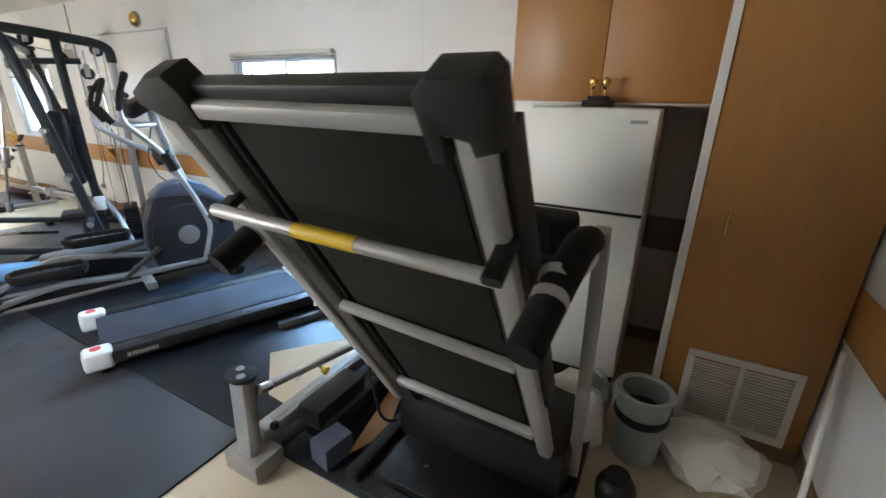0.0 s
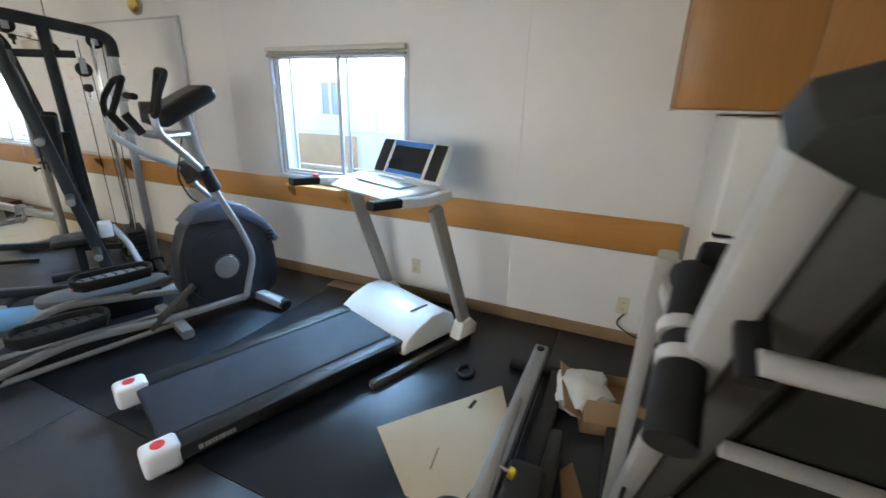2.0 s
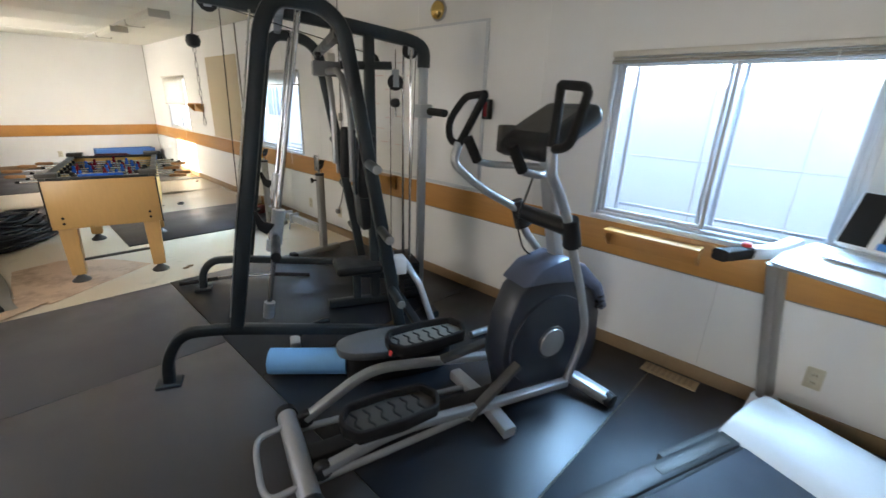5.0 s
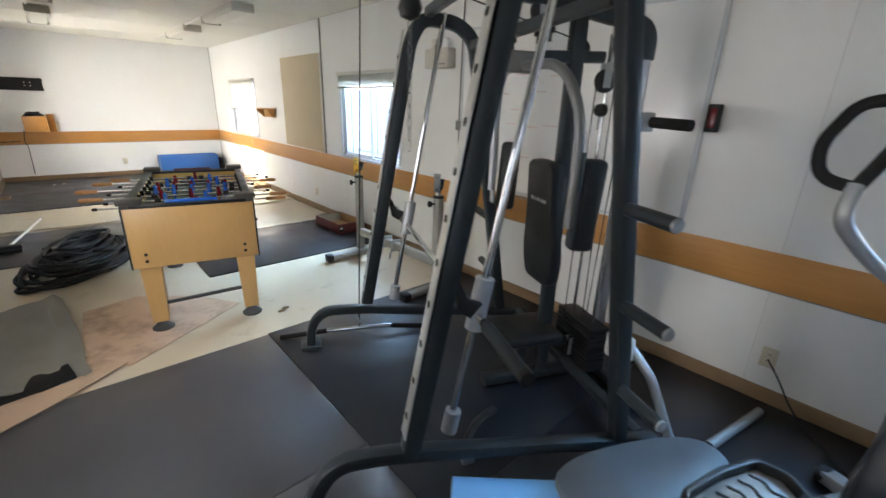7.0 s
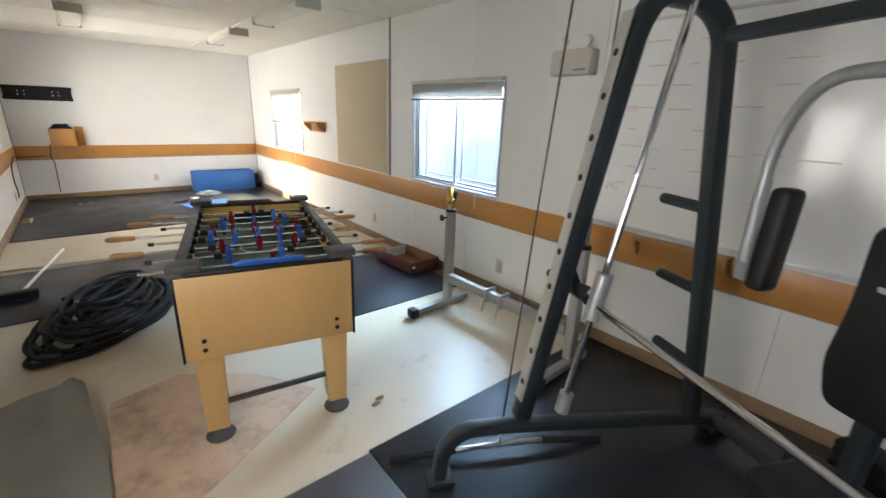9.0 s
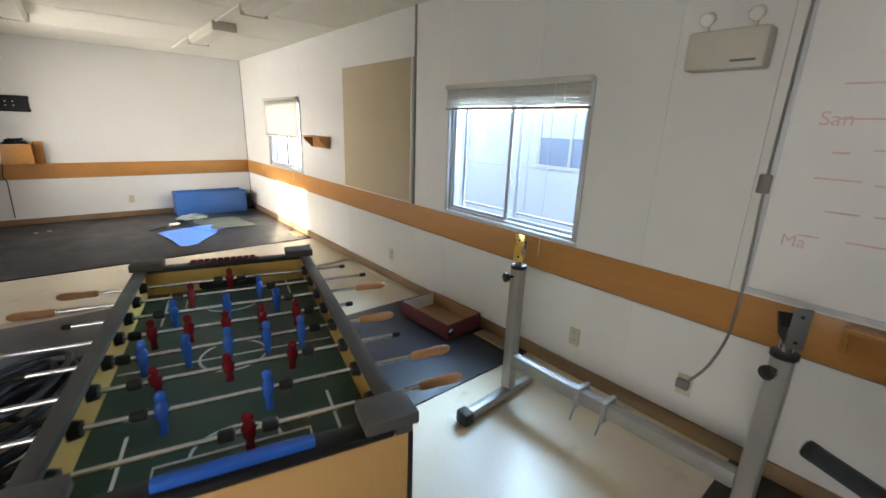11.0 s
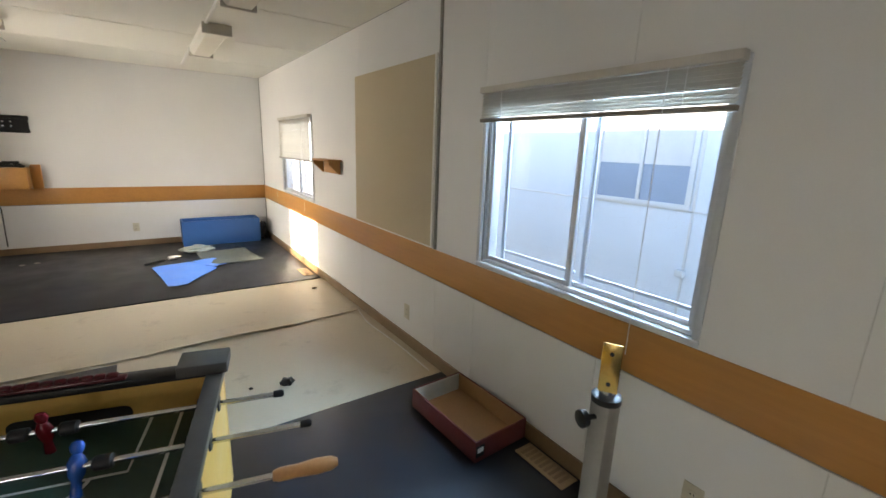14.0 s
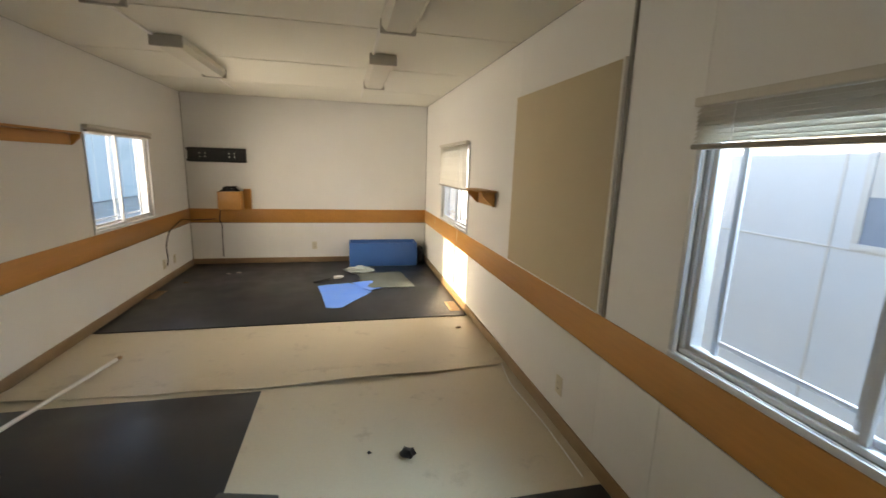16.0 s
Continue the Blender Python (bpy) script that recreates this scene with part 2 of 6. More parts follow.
gb.inputs["Transmission Weight"].default_value = 1.0


# ---- building helpers ----
def finish(bm, smooth=True):
    bmesh.ops.recalc_face_normals(bm, faces=bm.faces)
    if smooth:
        for f in bm.faces:
            f.smooth = True
        for e in bm.edges:
            if len(e.link_faces) == 2 and e.calc_face_angle(0) > radians(38):
                e.smooth = False
    return bm


def mesh_of(name, bm, mat):
    finish(bm)
    me = bpy.data.meshes.new(name)
    bm.to_mesh(me)
    bm.free()
    me.materials.append(mat)
    return me


def part(name, bm, mat, parent, label=""):
    ob = new(name, mesh_of(name, bm, mat))
    ob.parent = parent
    if label:
        tagged(ob, label)
    return ob


def thing(name, label, category, m=None, group="", kind=""):
    ob = new(name)
    ob.empty_display_size = 0.1
    if m is not None:
        ob.matrix_basis = m
    return tagged(ob, label, category, group, kind)


def solid(name, bm, mat, label, category="", group="", kind=""):
    return tagged(new(name, mesh_of(name, bm, mat)), label, category, group, kind)


def box(x0, x1, y0, y1, z0, z1, bevel=0.0, bm=None, m=None, seg=2):
    """A block between two corners, with rounded edges."""
    one = bmesh.new()
    bmesh.ops.create_cube(one, size=1)
    for v in one.verts:
        v.co = Vector((x0 + (x1 - x0) * (v.co.x + 0.5), y0 + (y1 - y0) * (v.co.y + 0.5), z0 + (z1 - z0) * (v.co.z + 0.5)))
    if bevel:
        bmesh.ops.bevel(one, geom=one.edges[:], offset=bevel, segments=seg, profile=0.5, affect="EDGES", clamp_overlap=True)
    if m is not None:
        one.transform(m)
    return merge(bm, one)


def merge(bm, one):
    if bm is None:
        return one
    me = bpy.data.meshes.new("tmp")
    one.to_mesh(me)
    one.free()
    bm.from_mesh(me)
    bpy.data.meshes.remove(me)
    return bm


def fillet(pts, r, n=6):
    """Rounds the corners of a line of points."""
    pts = [Vector(p) for p in pts]
    out = [pts[0]]
    for a, b, c in zip(pts, pts[1:], pts[2:]):
        d0, d1 = (a - b), (c - b)
        k = min(r, d0.length * 0.49, d1.length * 0.49)
        p, q = b + d0.normalized() * k, b + d1.normalized() * k
        for i in range(n + 1):
            t = i / n
            out.append(p * (1 - t) ** 2 + b * 2 * t * (1 - t) + q * t * t)
    out.append(pts[-1])
    return out


def profile(w, h=None, n=12, r=0.25):
    """A round section of diameter w, or a rounded rectangle w by h."""
    if h is None:
        return [(w / 2 * math.cos(2 * math.pi * i / n), w / 2 * math.sin(2 * math.pi * i / n)) for i in range(n)]
    k, out = min(w, h) * r, []
    for cx, cy, a0 in ((w / 2 - k, h / 2 - k, 0), (-w / 2 + k, h / 2 - k, 90), (-w / 2 + k, -h / 2 + k, 180), (w / 2 - k, -h / 2 + k, 270)):
        for i in range(3):
            a = radians(a0 + 45 * i)
            out.append((cx + k * math.cos(a), cy + k * math.sin(a)))
    return out


def tube(pts, w, h=None, bm=None, n=12, up=(0, 0, 1), taper=None):
    """A bar swept along points; w across, h along up."""
    bm = bmesh.new() if bm is None else bm
    pts = [Vector(p) for p in pts]
    sec = profile(w, h, n)
    rings, prev = [], None
    for i, p in enumerate(pts):
        d = (pts[min(i + 1, len(pts) - 1)] - pts[max(i - 1, 0)]).normalized()
        if prev is None:
            u = Vector(up)
            if abs(u.dot(d)) > 0.97:
                u = Vector((1, 0, 0)) if abs(d.x) < 0.9 else Vector((0, 1, 0))
        else:
            u = prev
        u = (u - d * u.dot(d)).normalized()
        prev = u
        s = d.cross(u)
        k = 1 if taper is None else taper[0] + (taper[1] - taper[0]) * i / (len(pts) - 1)
        rings.append([bm.verts.new(p + s * a * k + u * b * k) for a, b in sec])
    m = len(sec)
    for r0, r1 in zip(rings, rings[1:]):
        for j in range(m):
            bm.faces.new((r0[j], r0[(j + 1) % m], r1[(j + 1) % m], r1[j]))
    bm.faces.new(rings[0][::-1])
    bm.faces.new(rings[-1])
    return bm


def lathe(p0, axis, steps, bm=None, n=20):
    """A turned body: steps of (distance along axis, radius)."""
    bm = bmesh.new() if bm is None else bm
    a = Vector(axis).normalized()
    u = a.orthogonal().normalized()
    s = a.cross(u)
    rings = []
    for d, r in steps:
        c = Vector(p0) + a * d
        rings.append([bm.verts.new(c + (u * math.cos(2 * math.pi * j / n) + s * math.sin(2 * math.pi * j / n)) * max(r, 0.0004)) for j in range(n)])
    for r0, r1 in zip(rings, rings[1:]):
        for j in range(n):
            bm.faces.new((r0[j], r0[(j + 1) % n], r1[(j + 1) % n], r1[j]))
    bm.faces.new(rings[0][::-1])
    bm.faces.new(rings[-1])
    return bm


def prism(outline, t0, t1, axis="y", bevel=0.0, bm=None):
    """A plate with the given outline, pushed out along an axis. Outline is in (x, z) for y, (x, y) for z, (y, z) for x."""
    one = bmesh.new()

    def at(a, b, t):
        return {"y": (a, t, b), "z": (a, b, t), "x": (t, a, b)}[axis]
    lo = [one.verts.new(at(a, b, t0)) for a, b in outline]
    hi = [one.verts.new(at(a, b, t1)) for a, b in outline]
    k = len(outline)
    one.faces.new(lo[::-1])
    one.faces.new(hi)
    for i in range(k):
        one.faces.new((lo[i], lo[(i + 1) % k], hi[(i + 1) % k], hi[i]))
    bmesh.ops.recalc_face_normals(one, faces=one.faces)
    if bevel:
        rim = [e for e in one.edges if any(len(f.verts) == k for f in e.link_faces)] if k > 4 else one.edges[:]
        bmesh.ops.bevel(one, geom=rim, offset=bevel, segments=2, profile=0.5, affect="EDGES", clamp_overlap=True)
    return merge(bm, one)


def sheet(outline, z, thick, sag, seed, res=0.05):
    """A loose flat piece lying on the floor, with a slightly wavy surface."""
    one = bmesh.new()
    vs = [one.verts.new((x, y, 0)) for x, y in outline]
    one.faces.new(vs)
    for _ in range(4):
        bmesh.ops.subdivide_edges(one, edges=[e for e in one.edges if e.calc_length() > res * 2.5], cuts=1, use_grid_fill=True)
    bmesh.ops.triangulate(one, faces=one.faces[:])
    for v in one.verts:
        v.co.z = z + sag * max(0, noise.noise(Vector((v.co.x * 3 + seed, v.co.y * 3, 0))) + 0.15)
    back = bmesh.ops.extrude_face_region(one, geom=one.faces[:])
    for v in back["geom"]:
        if isinstance(v, bmesh.types.BMVert):
            v.co.z += thick
    return one


# ---- the room: right wall at x 0, left wall, far wall and near wall ----
W, H, Y0, Y1 = 3.445, 2.42, -0.33, 14.257
BT, BB = 0.828, 0.626
HEAD, SILL = 1.765, 0.862
WIN_R = [(2.82, 3.97), (7.70, 8.87), (11.83, 13.06)]
# the first two west openings are unseen, assumed to bring in fill light
WIN_L = [(2.03, 3.17), (5.35, 6.50), (11.92, 13.12)]


def wall_with_windows(name, x_in, x_out, wins, label):
    """A wall core along y, built up of blocks round its openings."""
    bm = bmesh.new()
    ys = [Y0 - 0.12] + [v for w in wins for v in w] + [Y1 + 0.12]
    for i in range(0, len(ys), 2):
        box(x_in, x_out, ys[i], ys[i + 1], -0.1, H + 0.011, bm=bm)
    for a, b in wins:
        box(x_in, x_out, a, b, -0.1, SILL, bm=bm)
        box(x_in, x_out, a, b, HEAD, H + 0.011, bm=bm)
    return solid(name, bm, M_SEAM, label, "wall", kind="structure")


wall_east = wall_with_windows("wall_east", 0.006, 0.11, WIN_R, "long white panelled wall with three slider windows and an orange-brown band")
wall_west = wall_with_windows("wall_west", -W - 0.006, -W - 0.11, WIN_L, "long white panelled wall with a slider window and an orange-brown band")
wall_north = solid("wall_north", box(-W - 0.11, 0.11, Y1 + 0.006, Y1 + 0.12, -0.1, H + 0.011), M_SEAM, "white panelled end wall with an orange-brown band", "wall", kind="structure")
wall_south = solid("wall_south", box(-W - 0.11, 0.11, Y0 - 0.12, Y0 - 0.006, -0.1, H + 0.011), M_SEAM, "white panelled end wall with an orange-brown band", "wall", kind="structure")
ceiling_bm = bmesh.new()
seams = [Y0] + [10.63 + 1.235 * k for k in range(-9, 3)] + [Y1]
seams = sorted(y for y in seams if Y0 <= y <= Y1)
for a, b in zip(seams, seams[1:]):
    box(-W + 0.007, -0.007, a + 0.008, b - 0.008, H, H + 0.011, bm=ceiling_bm)
ceiling = solid("ceiling", ceiling_bm, M_CEIL, "off-white ceiling panels with dark joints", "ceiling", kind="structure")
solid("roof", box(-W - 0.115, 0.115, Y0 - 0.13, Y1 + 0.13, H + 0.012, H + 0.06), M_ROOF, "flat trailer roof over the ceiling", "roof", kind="structure")
floor = solid("floor", box(-W - 0.1, 0.1, Y0 - 0.1, Y1 + 0.1, -0.12, 0.0), M_VINYL, "worn beige vinyl floor with scuffs", "floor", kind="structure")


def skins(parent, side, cuts_up, cuts_low, wins):
    """Thin wall panels with open joints, above and below the band."""
    x0, x1 = (0.0, 0.006) if side > 0 else (-W - 0.006, -W)
    seam = lambda y: 0.0010 if y < 4.5 else 0.0007 if 7 < y < 7.5 else 0.0014
    for zs, cuts in (((BB - 0.01, 0.0), cuts_low), ((H, BT - 0.01), cuts_up)):
        edges = [Y0] + sorted(cuts) + [Y1]
        for a, b in zip(edges, edges[1:]):
            bm = bmesh.new()
            spans = [(a + (seam(a) if a > Y0 else 0.008), b - (seam(b) if b < Y1 else 0.008), zs[1], zs[0])]
            for wa, wb in wins:
                if zs[0] < SILL:
                    continue
                nxt = []
                for p, q, lo, hi in spans:
                    if q <= wa or p >= wb or lo >= HEAD or hi <= SILL:
                        nxt.append((p, q, lo, hi))
                        continue
                    if p < wa:
                        nxt.append((p, wa, lo, hi))
                    if q > wb:
                        nxt.append((wb, q, lo, hi))
                    c, d = max(p, wa), min(q, wb)
                    nxt += [(c, d, lo, SILL), (c, d, HEAD, hi)]
                spans = nxt
            for p, q, lo, hi in spans:
                box(x0, x1, p, q, lo, hi, bm=bm)
            part("wall_panel", bm, M_WALL, parent)


UP_R = [0.79, 2.01, 4.45, 5.67, 6.86, 7.278, 8.06, 8.905, 9.335, 10.56, 11.78, 13.0]
LOW_R = [0.79, 2.01, 3.23, 4.45, 5.67, 7.278, 8.06, 8.907, 9.326, 10.55, 11.77, 13.0]
skins(wall_east, 1, UP_R, LOW_R, WIN_R)
skins(wall_west, -1, [0.79 + 1.22 * k for k in range(8)], [0.79 + 1.22 * k for k in range(8)], WIN_L)
for lo, hi in ((0, BB - 0.01), (BT - 0.01, H)):
    part("wall_panel", box(-W + 0.007, -0.007, Y1, Y1 + 0.006, lo, hi), M_WALL, wall_north)
    part("wall_panel", box(-W + 0.007, -0.007, Y0 - 0.006, Y0, lo, hi), M_WALL, wall_south)


def strip(name, z0, z1, t, mat, label, cat):
    """A band that runs round the room."""
    for nm, args in (("east", (-t, 0.004, Y0, Y1)), ("west", (-W - 0.004, -W + t, Y0, Y1)), ("north", (-W + t, -t, Y1 - t, Y1 + 0.004)), ("south", (-W + t, -t, Y0 - 0.004, Y0 + t))):
        if nm == "east" and name == "trim":
            args = (-t, 0.004, 1.03, Y1)
        solid(name + "_" + nm, box(*args, z0, z1, 0.002), mat, label, cat, kind="structure")


strip("trim", BB, BT, 0.007, M_BAND, "orange-brown wood band along the wall", "trim")
strip("baseboard", 0.0, 0.088, 0.012, M_BASE, "scuffed brown baseboard", "baseboard")
solid("trim_corner", box(-0.012, 0.003, 9.325, 9.345, BT + 0.003, H, 0.003), M_SEAM, "dark joint strip between wall panels", "trim", kind="structure")


# ---- windows ----
def slider_window(name, side, y0, y1, label):
    """An aluminium two-pane slider in its opening; side 1 for the right wall."""
    root = thing(name, label, "window", kind="structure")

    def X(a, b):
        return (a, b) if side > 0 else (-W - b, -W - a)

    def bar(nm, xa, xb, ya, yb, za, zb, mat=M_ALU, bev=0.003, parent=root):
        p, q = X(xa, xb)
        return part(nm, box(p, q, ya, yb, za, zb, bev), mat, parent)
    f = 0.020
    for nm, ya, yb, za, zb in (("window_frame", y0, y1, SILL, SILL + f), ("window_frame", y0, y1, HEAD - f, HEAD), ("window_frame", y0, y0 + f, SILL + f, HEAD - f), ("window_frame", y1 - f, y1, SILL + f, HEAD - f)):
        bar(nm, 0.012, 0.10, ya, yb, za, zb)
    t = 0.028
    for ya, yb, za, zb in ((y0 - t, y1 + t, SILL - t, SILL - 0.002), (y0 - t, y1 + t, HEAD + 0.002, HEAD + t), (y0 - t, y0 - 0.002, SILL, HEAD), (y1 + 0.002, y1 + t, SILL, HEAD)):
        bar("window_trim", -0.011, -0.0005, ya, yb, za, zb)
    mid = (y0 + y1) / 2
    b = 0.022
    for k, (ya, yb, xo) in enumerate(((y0 + f, mid + 0.026, 0.048), (mid - 0.026, y1 - f, 0.022))):
        sash = bar("sash", xo, xo + 0.020, ya, ya + b, SILL + f, HEAD - f)
        bar("sash_rail", xo, xo + 0.020, yb - b, yb, SILL + f, HEAD - f, parent=sash)
        bar("sash_rail", xo, xo + 0.020, ya + b + 0.001, yb - b - 0.001, SILL + f, SILL + f + b, parent=sash)
        bar("sash_rail", xo, xo + 0.020, ya + b + 0.001, yb - b - 0.001, HEAD - f - b, HEAD - f, parent=sash)
        pane = bar("pane", xo + 0.008, xo + 0.012, ya + b - 0.004, yb - b + 0.004, SILL + f + b - 0.004, HEAD - f - b + 0.004, M_GLASS, 0.0, sash)
        pane.visible_shadow = False
        # outer storm frame behind each pane
        storm = bar("storm_frame", 0.080, 0.094, yb - b - 0.060, yb - b - 0.036, SILL + f, HEAD - f, M_STORM)
        bar("storm_rail", 0.080, 0.094, ya + b + 0.002, yb - b - 0.061, SILL + f + 0.045, SILL + f + 0.062, M_STORM, parent=storm)
    return root


for k, (a, b) in enumerate(WIN_R):
    slider_window(f"window_{k + 1}", 1, a, b, "aluminium slider window with two panes above the orange band")
# of these only the last is known; the first two are added for light
for k, (a, b) in enumerate(WIN_L):
    slider_window(f"window_{k + 4}", -1, a, b, "aluminium slider window with two panes above the orange band")


def blind(side, y0, y1, z_bottom, slats, label):
    """A venetian blind: head rail, slats packed or hanging, and a bottom rail."""
    root = thing("venetian_blind", label, "blind")
    s = -1 if side > 0 else 1
    x = -0.03 if side > 0 else -W + 0.03
    top = 1.80
    part("head_rail", box(x - 0.022, x + 0.022, y0, y1, top - 0.03, top, 0.003), M_BLIND, root)
    part("bottom_rail", box(x - 0.016, x + 0.016, y0, y1, z_bottom, z_bottom + 0.018, 0.004), M_BLINDRAIL, root)
    random.seed(int(y0 * 10))
    for i in range(slats):
        z = z_bottom + 0.022 + (top - 0.034 - z_bottom - 0.022) * (i + 0.5) / slats
        tilt = (44 if slats > 5 else 14) + random.uniform(-3, 3)
        bm = box(-0.0125, 0.0125, y0 + 0.004, y1 - 0.004, -0.0008, 0.0008)
        bm.transform(pose(x, 0, z + random.uniform(-0.001, 0.001), 0, tilt * s, 0))
        part("slat", bm, M_BLIND, root)
    for y in (y0 + 0.16, y1 - 0.16):
        part("cord", tube([(x - 0.014 * 1, y, z_bottom + 0.01), (x - 0.014, y, top - 0.02)], 0.003, n=6), M_TRIM, root)
    if side > 0:
        part("pull_cord", tube([(x - 0.02, y0 + 0.22, top - 0.03), (x - 0.02, y0 + 0.225, 0.72)], 0.004, n=6), M_TRIM, root)
    return root


blind(1, 2.80, 3.99, 1.735, 3, "cream blind pulled fully up, with a dark bottom rail")
blind(1, 7.68, 8.89, 1.625, 8, "cream venetian blind pulled up above the window")
blind(1, 11.81, 13.08, 1.29, 26, "cream venetian blind half lowered over the window")
blind(-1, 11.90, 13.14, 1.735, 3, "cream blind pulled fully up above the window")

# ---- outside: ground and the neighbouring trailer ----
ground = solid("ground", box(-400, 400, -400, 400, -0.9, -0.75), M_GROUND, "pale gravel ground", "ground", kind="structure")
trailer = thing("trailer_building", "white neighbouring trailer building with windows", "building")
NX = 2.52
part("wall", box(NX, NX + 3.4, -6, 22, -0.7, 2.75), M_SIDING, trailer)
part("roof", box(NX - 0.05, NX + 3.5, -6.1, 22.1, 2.76, 2.95, 0.02), M_TRIM, trailer)
for y in [8.90 + 1.22 * k for k in range(-9, 9)]:
    part("joint_strip", box(NX - 0.008, NX - 0.001, y - 0.012, y + 0.012, -0.6, 2.74, 0.002), M_TRIM, trailer)
part("joint_strip", box(NX - 0.008, NX - 0.001, -6, 22, 0.995, 1.012, 0.002), M_TRIM, trailer)
for yc, mat in ((9.45, M_NGLASS), (5.42, M_NGLASS), (13.6, M_NGLASS)):
    wide = 0.47 if yc > 6 else 0.15
    lo, hi = (1.06, 1.75) if yc > 6 else (1.23, 1.66)
    w = part("window", box(NX - 0.004, NX + 0.01, yc - wide, yc + wide, lo, hi), mat, trailer)
    for a in ((yc - wide - 0.05, yc - wide, lo, hi), (yc + wide, yc + wide + 0.05, lo, hi), (yc - wide - 0.05, yc + wide + 0.05, hi, hi + 0.05), (yc - wide - 0.05, yc + wide + 0.05, lo - 0.05, lo), (yc - 0.02, yc + 0.02, lo, hi)):
        part("window_frame", box(NX - 0.02, NX - 0.005, *a, 0.003), M_TRIM, w)
part("window_blind", box(NX - 0.012, NX - 0.0045, 8.985, 9.425, 1.41, 1.748), M_TRIM, trailer)
part("window_blind", box(NX - 0.012, NX - 0.0045, 9.475, 9.915, 1.41, 1.748), M_TRIM, trailer)
part("vent_hood", box(NX - 0.06, NX - 0.002, 8.87, 8.95, 0.39, 0.46, 0.01), M_TRIM, trailer)
tank = part("panel", box(NX - 0.06, NX - 0.009, 5.0, 6.05, -0.6, 0.95, 0.01), M_TANWALL, trailer, "tan access panel")

# unseen building, added only to shade the assumed west windows from the sun
sun_block_trailer = thing("trailer_building", "plain white trailer building, unseen, added to block the sun", "building")
part("wall", box(-9.7, -6.3, -6, 9.8, -0.7, 2.75), M_SIDING, sun_block_trailer)
part("roof", box(-9.8, -6.25, -6.1, 9.9, 2.76, 2.95, 0.02), M_TRIM, sun_block_trailer)
far_trailer = thing("trailer_building", "long pale blue-grey trailer building across the yard", "building")
part("wall", box(-16.4, -13.0, 13.5, 52, -0.7, 2.75), M_FARSIDING, far_trailer)
part("roof", box(-16.5, -12.95, 13.4, 52.1, 2.76, 2.95, 0.02), M_TRIM, far_trailer)
for k in range(31):
    part("joint_strip", box(-12.999, -12.985, 14.2 + 1.22 * k, 14.23 + 1.22 * k, -0.6, 2.74, 0.002), M_TRIM, far_trailer)

# ---- rubber mats ----
MATS = [(-1.818, -0.02, 0.55, 1.62), (-1.818, -0.02, 1.624, 3.43), (-1.818, -0.02, 3.434, 4.95), (-1.818, -0.02, 4.954, 6.685),
        (-3.42, -1.822, 1.84, 3.62), (-3.42, -1.822, 3.624, 5.44), (-3.42, -1.822, 5.444, 6.67),
        (-1.86, -0.02, 7.93, 9.185), (-3.42, -1.82, 9.17, 10.38), (-3.42, -0.02, 11.62, 14.235)]
# left mats are dusty grey; the two farther ones carry light in their colour
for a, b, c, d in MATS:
    solid("rubber_mat", box(a, b, c, d, 0.0005, 0.010, 0.002), (M_RUBBER_LIT if c > 3 else M_RUBBER_GREY) if a < -3 and d < 7 else M_RUBBER, "dusty dark grey rubber floor mat, farther ones lightened as if lit" if a < -3 and d < 7 else "scuffed black rubber floor mat", "mat", "rubber floor mats")

# ---- fixtures on walls and ceiling ----
def outlet(m, label="ivory wall outlet plate"):
    root = thing("wall_outlet", label, "outlet", m, "wall outlets")
    part("plate", box(-0.036, 0.036, -0.0005, 0.006, -0.058, 0.058, 0.003), M_IVORY, root)
    for z in (0.021, -0.021):
        part("socket", box(-0.016, 0.016, 0.006, 0.009, z - 0.014, z + 0.014, 0.004), M_IVORY, root)
        for x in (-0.006, 0.006):
            part("slot", box(x - 0.0015, x + 0.0015, 0.0088, 0.0094, z - 0.005, z + 0.005), M_DARK, root)
    return root


EAST = 90
for y in (1.267, 2.735, 7.599, 9.695, 4.37):
    outlet(pose(0, y, 0.264, 0, 0, EAST))
outlet(pose(-1.73, Y1, 0.27, 0, 0, 180))
for y in (13.26, 13.585):
    outlet(pose(-W, y, 0.24, 0, 0, -90))
outlet(pose(0, 6.95, 0.27, 0, 0, EAST))
outlet(pose(0, 13.45, 0.76, 0, 0, EAST), "ivory outlet plate on the orange band")


def ceiling_light(x, y0, y1):
    root = thing("ceiling_light", "long surface-mounted fluorescent fitting, switched off", "light", None, "ceiling lights")
    out = [(-0.105, H - 0.001), (-0.105, H - 0.045), (-0.075, H - 0.078), (0.075, H - 0.078), (0.105, H - 0.045), (0.105, H - 0.001)]
    bm = prism([(x + a, b) for a, b in out], y0 + 0.03, y1 - 0.03, "y")
    part("diffuser", bm, M_LAMP, root)
    for a, b in ((y0, y0 + 0.028), (y1 - 0.028, y1)):
        part("end_cap", box(x - 0.112, x + 0.112, a, b, H - 0.086, H - 0.001, 0.006), M_LAMPEND, root)
    part("conduit", box(x - 0.11, x - 0.085, y1 + 0.002, min(y1 + 1.15, Y1), H - 0.016, H - 0.001, 0.003), M_TRIM, root)
    return root


for x, y0, y1 in ((-0.93, 11.27, 12.50), (-2.51, 11.25, 12.46), (-0.91, 9.20, 10.43), (-2.50, 9.20, 10.42)):
    ceiling_light(x, y0, y1)

